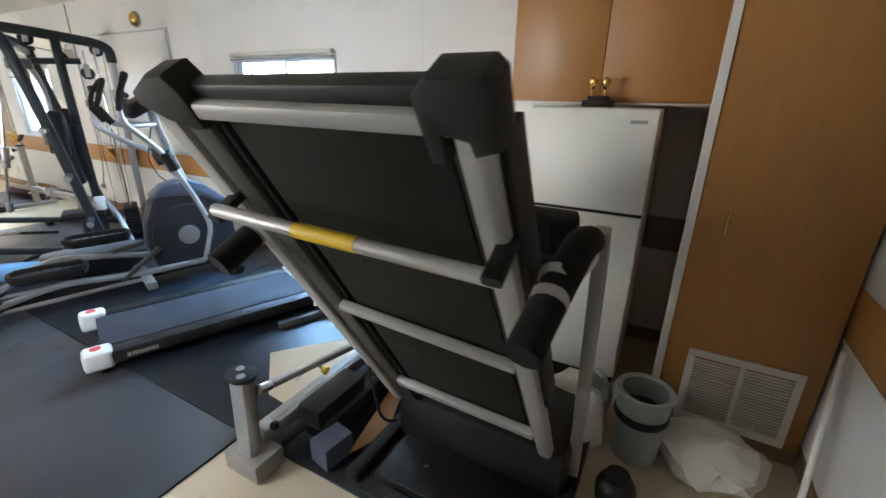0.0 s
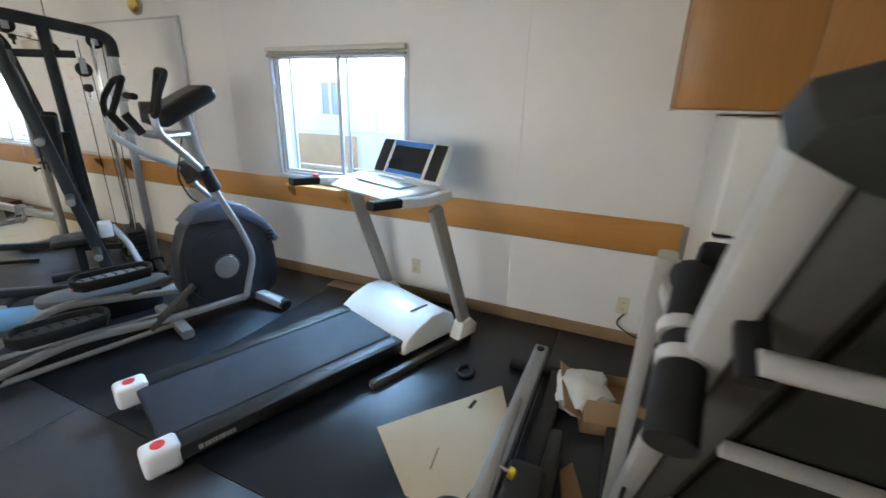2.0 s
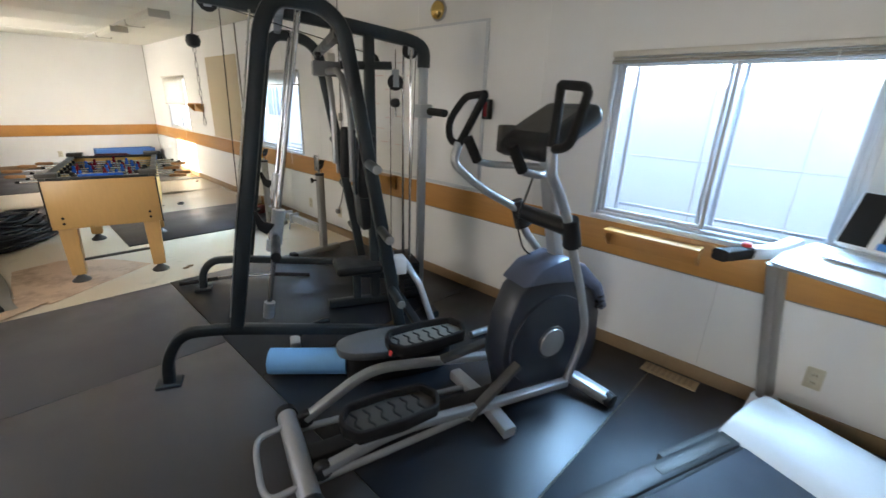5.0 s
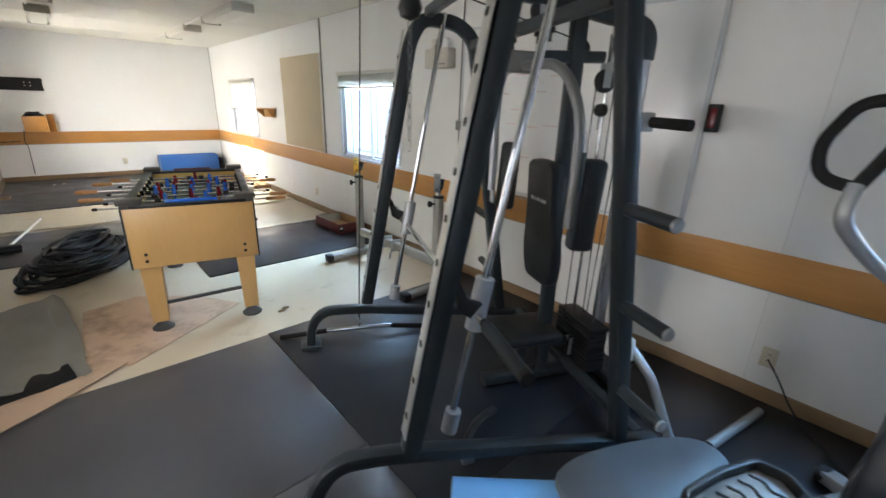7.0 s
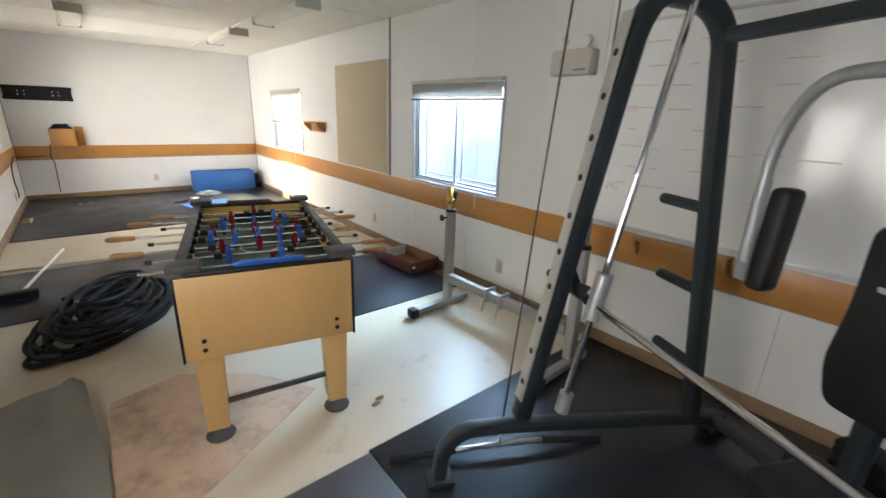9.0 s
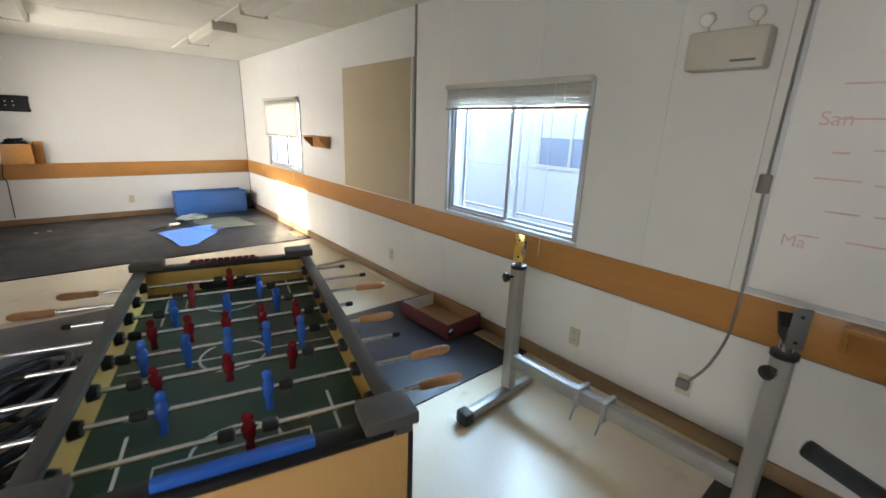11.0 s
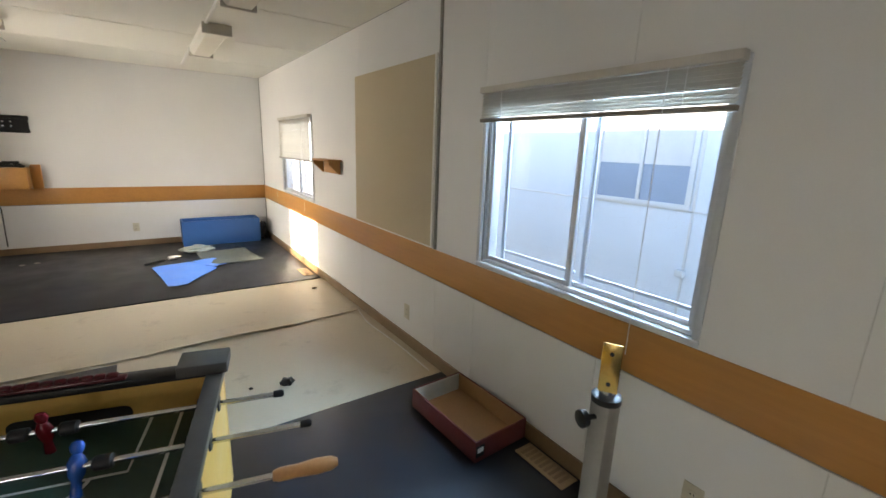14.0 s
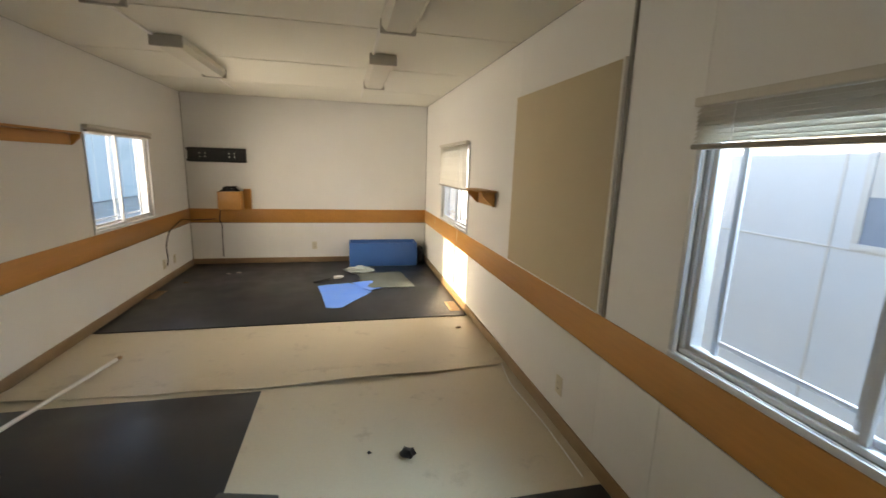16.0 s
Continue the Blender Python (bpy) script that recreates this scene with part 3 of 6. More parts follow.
board = thing("whiteboard", "large whiteboard with faint red marker writing, mounted above the orange band", "whiteboard")
part("surface", box(-0.010, -0.002, 4.95, 6.79, 0.865, 2.045, 0.0), M_BOARD, board)
for a in ((4.925, 4.95, 0.842, 2.062), (6.79, 6.815, 0.842, 2.062), (4.95, 6.79, 2.045, 2.062), (4.95, 6.79, 0.842, 0.865)):
    part("frame", box(-0.018, -0.001, *a, 0.003), M_ALU, board)
random.seed(5)
for r in range(8):
    y = 6.68 - random.uniform(0, 0.12)
    while y > 5.75 + random.uniform(0, 0.5):
        w = random.uniform(0.05, 0.16)
        z = 1.93 - 0.115 * r + random.uniform(-0.01, 0.01)
        part("marker_stroke", box(-0.0112, -0.0102, y - w, y, z - 0.0035, z + 0.0035), M_INK, board)
        y -= w + random.uniform(0.03, 0.2)
tagged(board.children[-1], "faded red marker stroke")
for word, y, z, s in (("San", 6.70, 1.56, 0.075), ("Ma", 6.72, 1.08, 0.07)):
    cu = bpy.data.curves.new("writing", "FONT")
    cu.body, cu.size, cu.extrude = word, s, 0.0005
    tx = new("writing", cu)
    tx.matrix_basis = pose(-0.0112, y, z, 90, 0, -90)
    me = bpy.data.meshes.new_from_object(tx)
    bpy.data.objects.remove(tx)
    me.materials.append(M_INK)
    ob = new("writing", me)
    ob.parent = board
    ob.matrix_basis = pose(-0.0112, y, z, 90, 0, -90)

pin = thing("pinboard", "square tan fabric pinboard on the wall", "pinboard")
part("panel", box(-0.014, -0.0012, 9.380, 10.606, 0.842, 2.042, 0.003), M_TAN, pin)
part("edge_strip", box(-0.017, -0.0012, 9.360, 9.3795, 0.836, 2.046, 0.003), M_TRIM, pin, "thin pale edge strip")
part("edge_strip", box(-0.017, -0.0012, 9.380, 10.606, 0.833, 0.8415, 0.003), M_TRIM, pin)

emer = thing("emergency_light", "cream twin-head emergency light box high on the wall", "light")
part("body", box(-0.10, -0.0015, 6.90, 7.20, 1.775, 1.93, 0.012), M_BLIND, emer)
part("nameplate", box(-0.1025, -0.1005, 6.93, 7.02, 1.80, 1.81), M_WIRE, emer)
for y in (6.97, 7.15):
    head = part("lamp_head", lathe((-0.05, y, 1.985), (-1, 0, -0.35), [(-0.03, 0.012), (-0.022, 0.024), (0.018, 0.029), (0.022, 0.024)]), M_TRIM, emer)
    part("neck", tube([(-0.05, y, 1.925), (-0.05, y, 1.97)], 0.02), M_TRIM, emer)
conduit = thing("extension_lead", "grey lead clipped down the wall to an outlet", "lead")
part("upper_cord", tube(fillet([(-0.022, 6.80, 2.40), (-0.022, 6.81, 1.9), (-0.022, 6.815, 1.32), (-0.022, 6.80, 0.85), (-0.026, 6.81, 0.6), (-0.03, 6.86, 0.42), (-0.03, 6.935, 0.30)], 0.08), 0.012, n=8), M_WIRE, conduit)
part("plug", box(-0.045, -0.0105, 6.92, 6.98, 0.26, 0.31, 0.008), M_WIRE, conduit)
part("junction", box(-0.04, -0.0115, 6.795, 6.84, 1.28, 1.36, 0.006), M_WIRE, conduit)

bell = thing("alarm_bell", "old brass-coloured oval wall bell above the whiteboard", "bell")
part("back_plate", lathe((-0.001, 5.43, 2.16), (-1, 0, 0), [(0, 0.075), (0.012, 0.078), (0.014, 0.07)]), M_WARMGREY, bell)
part("dome", lathe((-0.016, 5.43, 2.16), (-1, 0, 0), [(0, 0.065), (0.02, 0.062), (0.035, 0.045), (0.042, 0.02), (0.043, 0.001)]), M_GOLD, bell)

tag = thing("fire_alarm_pull", "small dark red and black wall box by the whiteboard edge", "alarm")
part("box", box(-0.05, -0.0012, 4.855, 4.915, 1.39, 1.53, 0.006), M_BLACK, tag)
part("red_face", box(-0.054, -0.0505, 4.867, 4.90, 1.41, 1.51, 0.003), M_REDPL, tag)


def wood_shelf(y0, y1, z0, z1, depth, label, wall_x=0.0, s=-1):
    root = thing("wall_shelf", label, "shelf")
    t = 0.016

    def bx(a, b):
        return tuple(sorted((wall_x + s * a, wall_x + s * b)))
    part("top_board", box(*bx(0.001, depth), y0, y1, z1 - t, z1, 0.002), M_BAND, root)
    part("back_board", box(*bx(0.0085, 0.02), y0 + 0.02, y1 - 0.02, z0, z1 - t - 0.001, 0.002), M_BAND, root)
    for y in (y0 + 0.004, y1 - 0.004 - t):
        k = [(depth * 0.92, z1 - t - 0.001), (depth * 0.9, z1 - 0.045), (0.03, z0), (0.021, z0), (0.021, z1 - t - 0.001)]
        part("bracket", prism([(wall_x + s * a, b) for a, b in k], y, y + t, "y"), M_BAND, root)
    return root


wood_shelf(10.96, 11.43, 1.21, 1.345, 0.14, "small orange-brown wooden wall shelf with shaped brackets")
wood_shelf(3.33, 3.86, 0.69, 0.80, 0.11, "narrow orange-brown wooden ledge under the window")
wood_shelf(5.93, 6.45, 0.70, 0.828, 0.10, "orange-brown wooden marker ledge below the whiteboard")
wood_shelf(10.2, 11.71, 1.615, 1.72, 0.10, "long orange-brown wooden coat rail on the wall", -W, 1)

tv = thing("tv_wall_mount", "black metal television wall bracket, empty", "bracket")
part("plate", box(-3.40, -2.64, Y1 - 0.03, Y1 - 0.001, 1.49, 1.69, 0.004), M_BLACK, tv)
for z in (1.515, 1.665):
    part("rail", box(-3.41, -2.63, Y1 - 0.045, Y1 - 0.031, z - 0.016, z + 0.016, 0.003), M_BLACK, tv)
for x in (-3.24, -3.17, -2.86, -2.79):
    for z in (1.565, 1.615):
        part("bolt", lathe((x, Y1 - 0.031, z), (0, -1, 0), [(0, 0.010), (0.004, 0.010), (0.005, 0.004)], n=10), M_CHROME, tv)
spk = thing("corner_wall_box", "orange wooden box shelf on the end wall", "box")
part("box", box(-3.0, -2.70, Y1 - 0.24, Y1 - 0.02, 0.84, 1.09, 0.004), M_BAND, spk)
part("side_board", box(-2.695, -2.60, Y1 - 0.06, Y1 - 0.002, 0.83, 1.12, 0.004), M_BAND, spk)
wirebundle = bmesh.new()
random.seed(8)
for k in range(7):
    ra, rb, dx = 0.125 - 0.009 * k, 0.075 - 0.006 * k, random.uniform(-0.012, 0.012)
    pts = [(-2.85 + dx + ra * math.cos(i * math.pi / 9), Y1 - 0.13 + rb * math.sin(i * math.pi / 9), 1.098 + 0.0095 * k + 0.004 * math.sin(i + k)) for i in range(19)]
    tube(pts, 0.012, bm=wirebundle, n=6)
solid("cable_bundle", wirebundle, M_BLACK, "tangled black cables lying on the wooden box", "cables")
cable = solid("wall_cable", tube(fillet([(-3.02, Y1 - 0.015, 0.86), (-3.05, Y1 - 0.018, 0.66), (-3.02, Y1 - 0.018, 0.6), (-3.03, Y1 - 0.018, 0.12)], 0.05), 0.013, n=6), M_BLACK, "black cable hanging down the end wall", "cable")
solid("wall_cable", tube(fillet([(-3.1, Y1 - 0.016, 0.68), (-W + 0.02, Y1 - 0.02, 0.66), (-W + 0.016, 13.9, 0.72), (-W + 0.016, 13.45, 0.62), (-W + 0.02, 13.3, 0.45), (-W + 0.03, 13.32, 0.3), (-W + 0.03, 13.27, 0.22)], 0.08), 0.013, n=6), M_BLACK, "black cable drooping along the wall to an outlet", "cable")


def register(x, y, rz):
    root = thing("floor_register", "brown metal floor vent by the wall", "vent", pose(x, y, 0.011, 0, 0, rz), "floor vents")
    part("frame", box(-0.15, 0.15, -0.055, 0.055, 0.0, 0.006, 0.002), M_REGISTER, root)
    for i in range(9):
        part("slat", box(-0.125 + 0.029 * i, -0.108 + 0.029 * i, -0.038, 0.038, 0.0062, 0.009), M_BASE, root)


for x, y, r in ((-0.10, 3.33, 90), (-0.09, 8.20, 90), (-0.11, 11.9, 90), (-W + 0.10, 12.72, 90)):
    register(x, y, r)

# lifted floor edge: the vinyl sheet ends in a low ridge
ridge = bmesh.new()
prev = None
for i in range(40):
    x = -3.43 + 3.41 * i / 39
    y = 10.50 - 0.075 * math.sin(math.pi * i / 39) + 0.02 * noise.noise((x * 2, 0, 3))
    z = 0.010 + 0.030 * max(0, noise.noise((x * 1.3, 5, 0)) + 0.25)
    ring = [ridge.verts.new(p) for p in ((x, y + 0.22, 0.0006), (x, y + 0.1, z * 0.75), (x, y, z), (x, y + 0.004, z - 0.004), (x, y + 0.1, 0.0003))]
    if prev:
        for j in range(4):
            ridge.faces.new((prev[j], prev[j + 1], ring[j + 1], ring[j]))
    prev = ring
solid("floor_ridge", ridge, M_VINYL, "lifted curling edge of the beige vinyl floor", "floor", kind="structure")
solid("floor_wire", tube(fillet([(-0.05, 10.5, 0.008), (-0.10, 10.2, 0.006), (-0.07, 9.7, 0.006), (-0.08, 9.25, 0.006)], 0.1), 0.010, n=6), M_TRIM, "white cable along the foot of the wall", "cable")

solid("power_cable", tube(fillet([(-0.02, 1.25, 0.22), (-0.05, 1.30, 0.16), (-0.06, 1.20, 0.10), (-0.03, 1.08, 0.06), (-0.03, 0.95, 0.05)], 0.05), 0.010, n=6), M_BLACK, "black cord along the foot of the wall", "cable")

# ---- closet and refrigerator corner ----
closet = thing("closet", "orange-brown wood closet with a vented door", "closet")
CX = -0.79
part("front_panel", box(CX, CX + 0.03, Y0 + 0.015, 0.235, 0.0005, H - 0.001, 0.0), M_BAND_V, closet)
part("side_panel", box(CX + 0.031, -0.013, 0.205, 0.235, 0.0005, H - 0.001), M_BAND_V, closet)
part("corner_trim", box(CX - 0.010, CX + 0.03, 0.236, 0.268, 0.0005, H - 0.001, 0.003), M_TRIM, closet)
part("handle", tube([(CX - 0.02, 0.13, 0.97), (CX - 0.02, 0.13, 1.06)], 0.012), M_GOLD, closet, "small brass pull")
vent = part("vent_grille", box(CX - 0.010, CX - 0.001, -0.262, 0.150, 0.405, 0.438, 0.002), M_TRIM, closet)
for a in ((-0.262, 0.150, 0.075, 0.108), (-0.262, -0.232, 0.109, 0.404), (0.120, 0.150, 0.109, 0.404), (-0.066, -0.046, 0.109, 0.404)):
    part("vent_frame", box(CX - 0.010, CX - 0.001, *a, 0.002), M_TRIM, vent)
for i in range(20):
    z = 0.116 + 0.0145 * i
    for y0, y1 in ((-0.231, -0.067), (-0.045, 0.119)):
        bm = box(-0.008, 0.008, y0, y1, -0.0012, 0.0012)
        bm.transform(pose(CX - 0.0055, 0, z, 0, 58, 0))
        part("vent_slat", bm, M_TRIM, vent)
part("plinth", box(CX - 0.012, CX - 0.001, Y0 + 0.015, 0.235, 0.0005, 0.07, 0.002), M_BASE, closet)

cab = thing("wall_cabinet", "orange-brown upper cabinet over the refrigerator", "cabinet")
part("body", box(-0.33, -0.0085, 0.238, 1.22, 1.448, H - 0.001, 0.0), M_BAND_V, cab)
for y0, y1 in ((0.240, 0.742), (0.745, 1.215)):
    part("door", box(-0.35, -0.331, y0, y1, 1.455, H - 0.004, 0.003), M_BAND_V, cab)
part("bottom_edge", box(-0.34, -0.0085, 0.238, 1.225, 1.435, 1.447, 0.002), M_TRIM, cab)

fridge = thing("refrigerator", "white top-freezer refrigerator with textured doors", "refrigerator")
part("body", box(-0.60, -0.03, 0.435, 1.005, 0.05, 1.425, 0.008), M_FRIDGE, fridge)
part("freezer_door", box(-0.655, -0.605, 0.437, 1.003, 0.958, 1.423, 0.012), M_FRIDGE, fridge)
part("main_door", box(-0.655, -0.605, 0.437, 1.003, 0.075, 0.946, 0.012), M_FRIDGE, fridge)
part("badge", box(-0.6575, -0.6555, 0.48, 0.55, 1.36, 1.375), M_SILVER, fridge)
part("door_gap", box(-0.65, -0.606, 0.441, 0.999, 0.9465, 0.9575), M_DARK, fridge, "dark gap between the doors")
part("kick_plate", box(-0.58, -0.05, 0.445, 0.995, 0.0005, 0.049), M_DARK, fridge)

tro = thing("trophy", "small gold trophies on a black base on the refrigerator", "ornament")
part("base", box(-0.50, -0.40, 0.66, 0.80, 1.4255, 1.455, 0.006), M_BLACK, tro)
part("base_step", box(-0.485, -0.415, 0.68, 0.78, 1.4555, 1.475, 0.006), M_BLACK, tro)
for y in (0.705, 0.765):
    part("gold_cup", lathe((-0.45, y, 1.4755), (0, 0, 1), [(0, 0.012), (0.006, 0.008), (0.03, 0.006), (0.04, 0.015), (0.06, 0.022), (0.075, 0.02), (0.085, 0.006)], n=14), M_GOLD, tro)

pole = solid("pole", tube([(-0.90, -0.30, 0.62), (-1.16, -0.25, 0.01)], 0.022), M_TRIM, "white pole leaning in the corner", "pole")


def crumple(center, size, seed, res=3):
    """A crumpled bag or sheet."""
    bm = bmesh.new()
    bmesh.ops.create_icosphere(bm, subdivisions=res, radius=1)
    for v in bm.verts:
        p = v.co.copy()
        n1 = noise.noise(p * 1.7 + Vector((seed, 0, 0)))
        n2 = abs(noise.noise(p * 4.5 + Vector((0, seed, 0))))
        p *= 1 + 0.38 * n1 - 0.30 * n2
        v.co = Vector((center[0] + p.x * size[0], center[1] + p.y * size[1], max(center[2] + p.z * size[2], center[2] - size[2] * 0.75)))
    return bm


solid("plastic_bag", crumple((-1.09, 0.56, 0.135), (0.13, 0.14, 0.18), 3.1), M_PAPER, "crumpled white plastic bag on the floor", "bag")
solid("paper_wad", crumple((-1.03, 0.02, 0.10), (0.16, 0.20, 0.12), 7.7), M_PAPER, "heap of crumpled white packing paper", "paper")
solid("paper_wad", crumple((-0.72, 1.40, 0.075), (0.20, 0.14, 0.075), 1.3), M_PAPER, "crumpled white packing paper beside a carton", "paper")
bucket = thing("bucket", "pale grey-green plastic bucket with a rolled rim", "bucket", pose(-1.05, 0.29, 0.0))
ring = lathe((0, 0, 0.0005), (0, 0, 1), [(0, 0.085), (0.02, 0.09), (0.30, 0.105), (0.325, 0.118), (0.335, 0.112), (0.33, 0.09), (0.20, 0.082), (0.198, 0.001)], n=28)
part("shell", ring, M_PALEGREEN, bucket)
part("band", lathe((0, 0, 0.20), (0, 0, 1), [(0, 0.1015), (0.01, 0.108), (0.03, 0.108), (0.04, 0.103)], n=28), M_BLACK, bucket)
tub = solid("storage_tub", crumple((-0.94, 0.50, 0.13), (0.10, 0.08, 0.17), 9.0), M_PALEGREEN, "pale green crumpled sack beside the bucket", "bag")
jar = solid("glass_jar", lathe((-1.33, 0.33, 0.0005), (0, 0, 1), [(0, 0.07), (0.06, 0.075), (0.09, 0.06), (0.10, 0.045), (0.12, 0.045), (0.12, 0.03)], n=20), M_BLACK, "dark plastic tub on the floor", "tub")

# ---- folded treadmill ----
FT = thing("folded_treadmill", "dark folding treadmill with its deck tilted upright", "treadmill")
A0, A1 = Vector((-1.50, 0, 0.28)), Vector((-2.245, 0, 1.455))
AX = (A1 - A0).normalized()
NRM = Vector((-AX.z, 0, AX.x)) if AX.z > 0 else Vector((AX.z, 0, -AX.x))


def deck(s, y, out=0.0):
    """A place on the deck: s along it from the foot, y across, out towards its underside."""
    p = A0 + (A1 - A0) * s
    return Vector((p.x, y, p.z)) + NRM * out


bm = bmesh.new()
tube([deck(0.0, 0.882, -0.045), deck(0.97, 0.882, -0.045)], 0.57, 0.03, bm=bm, up=NRM)
part("deck_board", bm, M_UNDERSIDE, FT, "black underside of the running deck")
part("belt", tube(fillet([deck(0.02, 0.865, -0.012), deck(0.965, 0.865, -0.012)], 0.01), 0.46, 0.006, up=NRM), M_UNDERSIDE, FT)
part("side_rail", tube([deck(-0.04, 0.580, 0.0), deck(0.965, 0.580, 0.0)], 0.052, 0.052, up=NRM), M_FRAMESILVER, FT)
part("side_rail", tube([deck(-0.04, 1.229, 0.0), deck(0.985, 1.229, 0.0)], 0.052, 0.048, up=NRM), M_FRAMESILVER, FT)
part("rail_flange", tube([deck(-0.03, 1.166, -0.006), deck(0.975, 1.166, -0.006)], 0.070, 0.034, up=NRM), M_RAILGREY, FT)
for y in (1.122, 0.620):
    part("deck_skirt", tube([deck(0.0, y, -0.03), deck(0.955, y, -0.03)], 0.020, 0.05, up=NRM), M_BLACK, FT)
for y in (1.135, 0.60):
    part("foot_rail", tube([deck(0.0, y, -0.05), deck(0.94, y, -0.05)], 0.05, 0.04, up=NRM), M_BLACK, FT)
for s0, s1, w in ((0.974, 0.978, 0.034), (0.466, 0.510, 0.030), (0.095, 0.13, 0.05)):
    part("cross_brace", tube([deck(s0, 0.607, 0.012), deck(s1, 1.132, 0.012)], 0.03, w, up=AX), M_FRAMESILVER, FT)
part("top_roller", tube([deck(0.994, 0.59, -0.012), deck(0.994, 1.14, -0.012)], 0.040, 0.040, up=NRM), M_BLACK, FT)
lift = part("lift_bar", tube([deck(0.805, 0.56, 0.075), deck(0.825, 1.21, 0.075)], 0.030), M_FRAMESILVER, FT)
part("warning_label", tube([deck(0.8132, 0.825, 0.075), deck(0.8178, 0.975, 0.075)], 0.0325), M_YELLOW, lift, "yellow warning label")
for y in (0.56, 1.21):
    part("bar_bracket", tube([deck(0.815, y, 0.0), deck(0.815, y, 0.092)], 0.034, 0.022, up=AX), M_BLACK, FT)


def deck_plate(outline, o0, o1, bevel):
    """A block on the deck with its outline in (along, across), from o0 to o1 out of the underside."""
    size = (A1 - A0).length
    bm = prism([(y, a * size) for a, y in outline], o0, o1, "z", bevel)
    bm.transform(Matrix(((0, AX.x, NRM.x, A0.x), (1, 0, 0, 0), (0, AX.z, NRM.z, A0.z), (0, 0, 0, 1))))
    return bm


for outline in ([(0.988, 1.260), (0.965, 1.205), (0.950, 1.14), (0.952, 1.108), (1.005, 1.104), (1.030, 1.122), (1.029, 1.175), (1.008, 1.25)],
                [(0.932, 0.644), (0.932, 0.618), (0.966, 0.612), (0.960, 0.580), (0.942, 0.576), (0.952, 0.536), (1.012, 0.533), (1.024, 0.547), (1.024, 0.618), (1.006, 0.646)]):
    part("end_cap", deck_plate(outline, -0.035, 0.034, 0.012), M_CAP, FT, "black plastic end cap")
part("rail_flank", tube([deck(0.30, 0.546, -0.03), deck(0.95, 0.546, -0.03)], 0.014, 0.07, up=NRM), M_BLACK, FT)
# base frame, uprights and console behind the deck
part("base_hood", box(-1.50, -1.02, 0.50, 1.23, 0.012, 0.26, 0.05), M_BLACK, FT)
for y in (0.49, 1.245):
    part("base_rail", box(-1.78, -0.78, y - 0.03, y + 0.03, 0.012, 0.07, 0.01), M_BLACK, FT)
    line = [(-1.36, y, 0.07), (-1.40, y, 0.45), (-1.50, y, 1.0), (-1.56, y, 1.12)]
    part("upright", tube(fillet(line, 0.2), 0.045, 0.035, up=(1, 0, 0)), M_FRAMESILVER, FT)
    part("handgrip", tube(fillet([(-2.16, y + 0.02, 1.062), (-2.06, y + 0.01, 1.115), (-1.92, y - 0.01, 1.19), (-1.84, y - 0.01, 1.17)], 0.05), 0.066), M_FOAM, FT)
    for k in (0.0, 0.045):
        part("grip_band", tube([(-2.065 + k, y + 0.01, 1.113 + k * 0.52), (-2.045 + k, y + 0.01, 1.123 + k * 0.52)], 0.070), M_FRAMESILVER, FT)
    part("console_arm", tube(fillet([(-1.90, y, 1.13), (-1.70, y, 1.10), (-1.45, y + (0.09 if y < 1 else -0.09), 1.04)], 0.1), 0.05, 0.04), M_FRAMESILVER, FT)
console = part("console", box(-0.02, 0.03, -0.29, 0.29, -0.11, 0.11, 0.02, m=pose(-1.37, 0.87, 1.02, 0, -28, 0)), M_BLACK, FT)
part("console_screen", box(-0.024, -0.0205, -0.2, 0.2, -0.07, 0.08, 0.0, m=pose(-1.37, 0.87, 1.02, 0, -28, 0)), M_PLUM, console)
part("book_rest", box(-0.015, 0.015, -0.10, 0.14, -0.10, 0.05, 0.012, m=pose(-1.31, 0.90, 1.21, 0, -14, 0)), M_BLACK, FT)
part("tray", box(-1.52, -1.38, 0.58, 1.18, 0.93, 0.96, 0.01), M_BLACK, FT)
part("power_cord", tube(fillet([(-1.62, 1.2, 0.9), (-1.66, 1.24, 0.5), (-1.58, 1.25, 0.15), (-1.40, 1.26, 0.02)], 0.1), 0.012, n=8), M_BLACK, FT)
for x, y in ((-1.66, 0.66), (-1.62, 1.0)):
    part("bolt", lathe((x, y, 0.0712), (0, 0, 1), [(0, 0.011), (0.006, 0.011), (0.008, 0.006)], n=10), M_CHROME, FT)
part("base_pan", box(-1.80, -1.20, 0.53, 1.215, 0.0105, 0.030, 0.006), M_BLACK, FT)
for a in ((-1.79, -1.76, 0.60, 1.10), (-1.60, -1.56, 0.56, 1.18)):
    part("pan_rib", box(*a, 0.0305, 0.06, 0.006), M_BLACK, FT)
part("front_beam", box(-1.74, -1.50, 0.55, 1.17, 0.012, 0.071, 0.01), M_BLACK, FT)

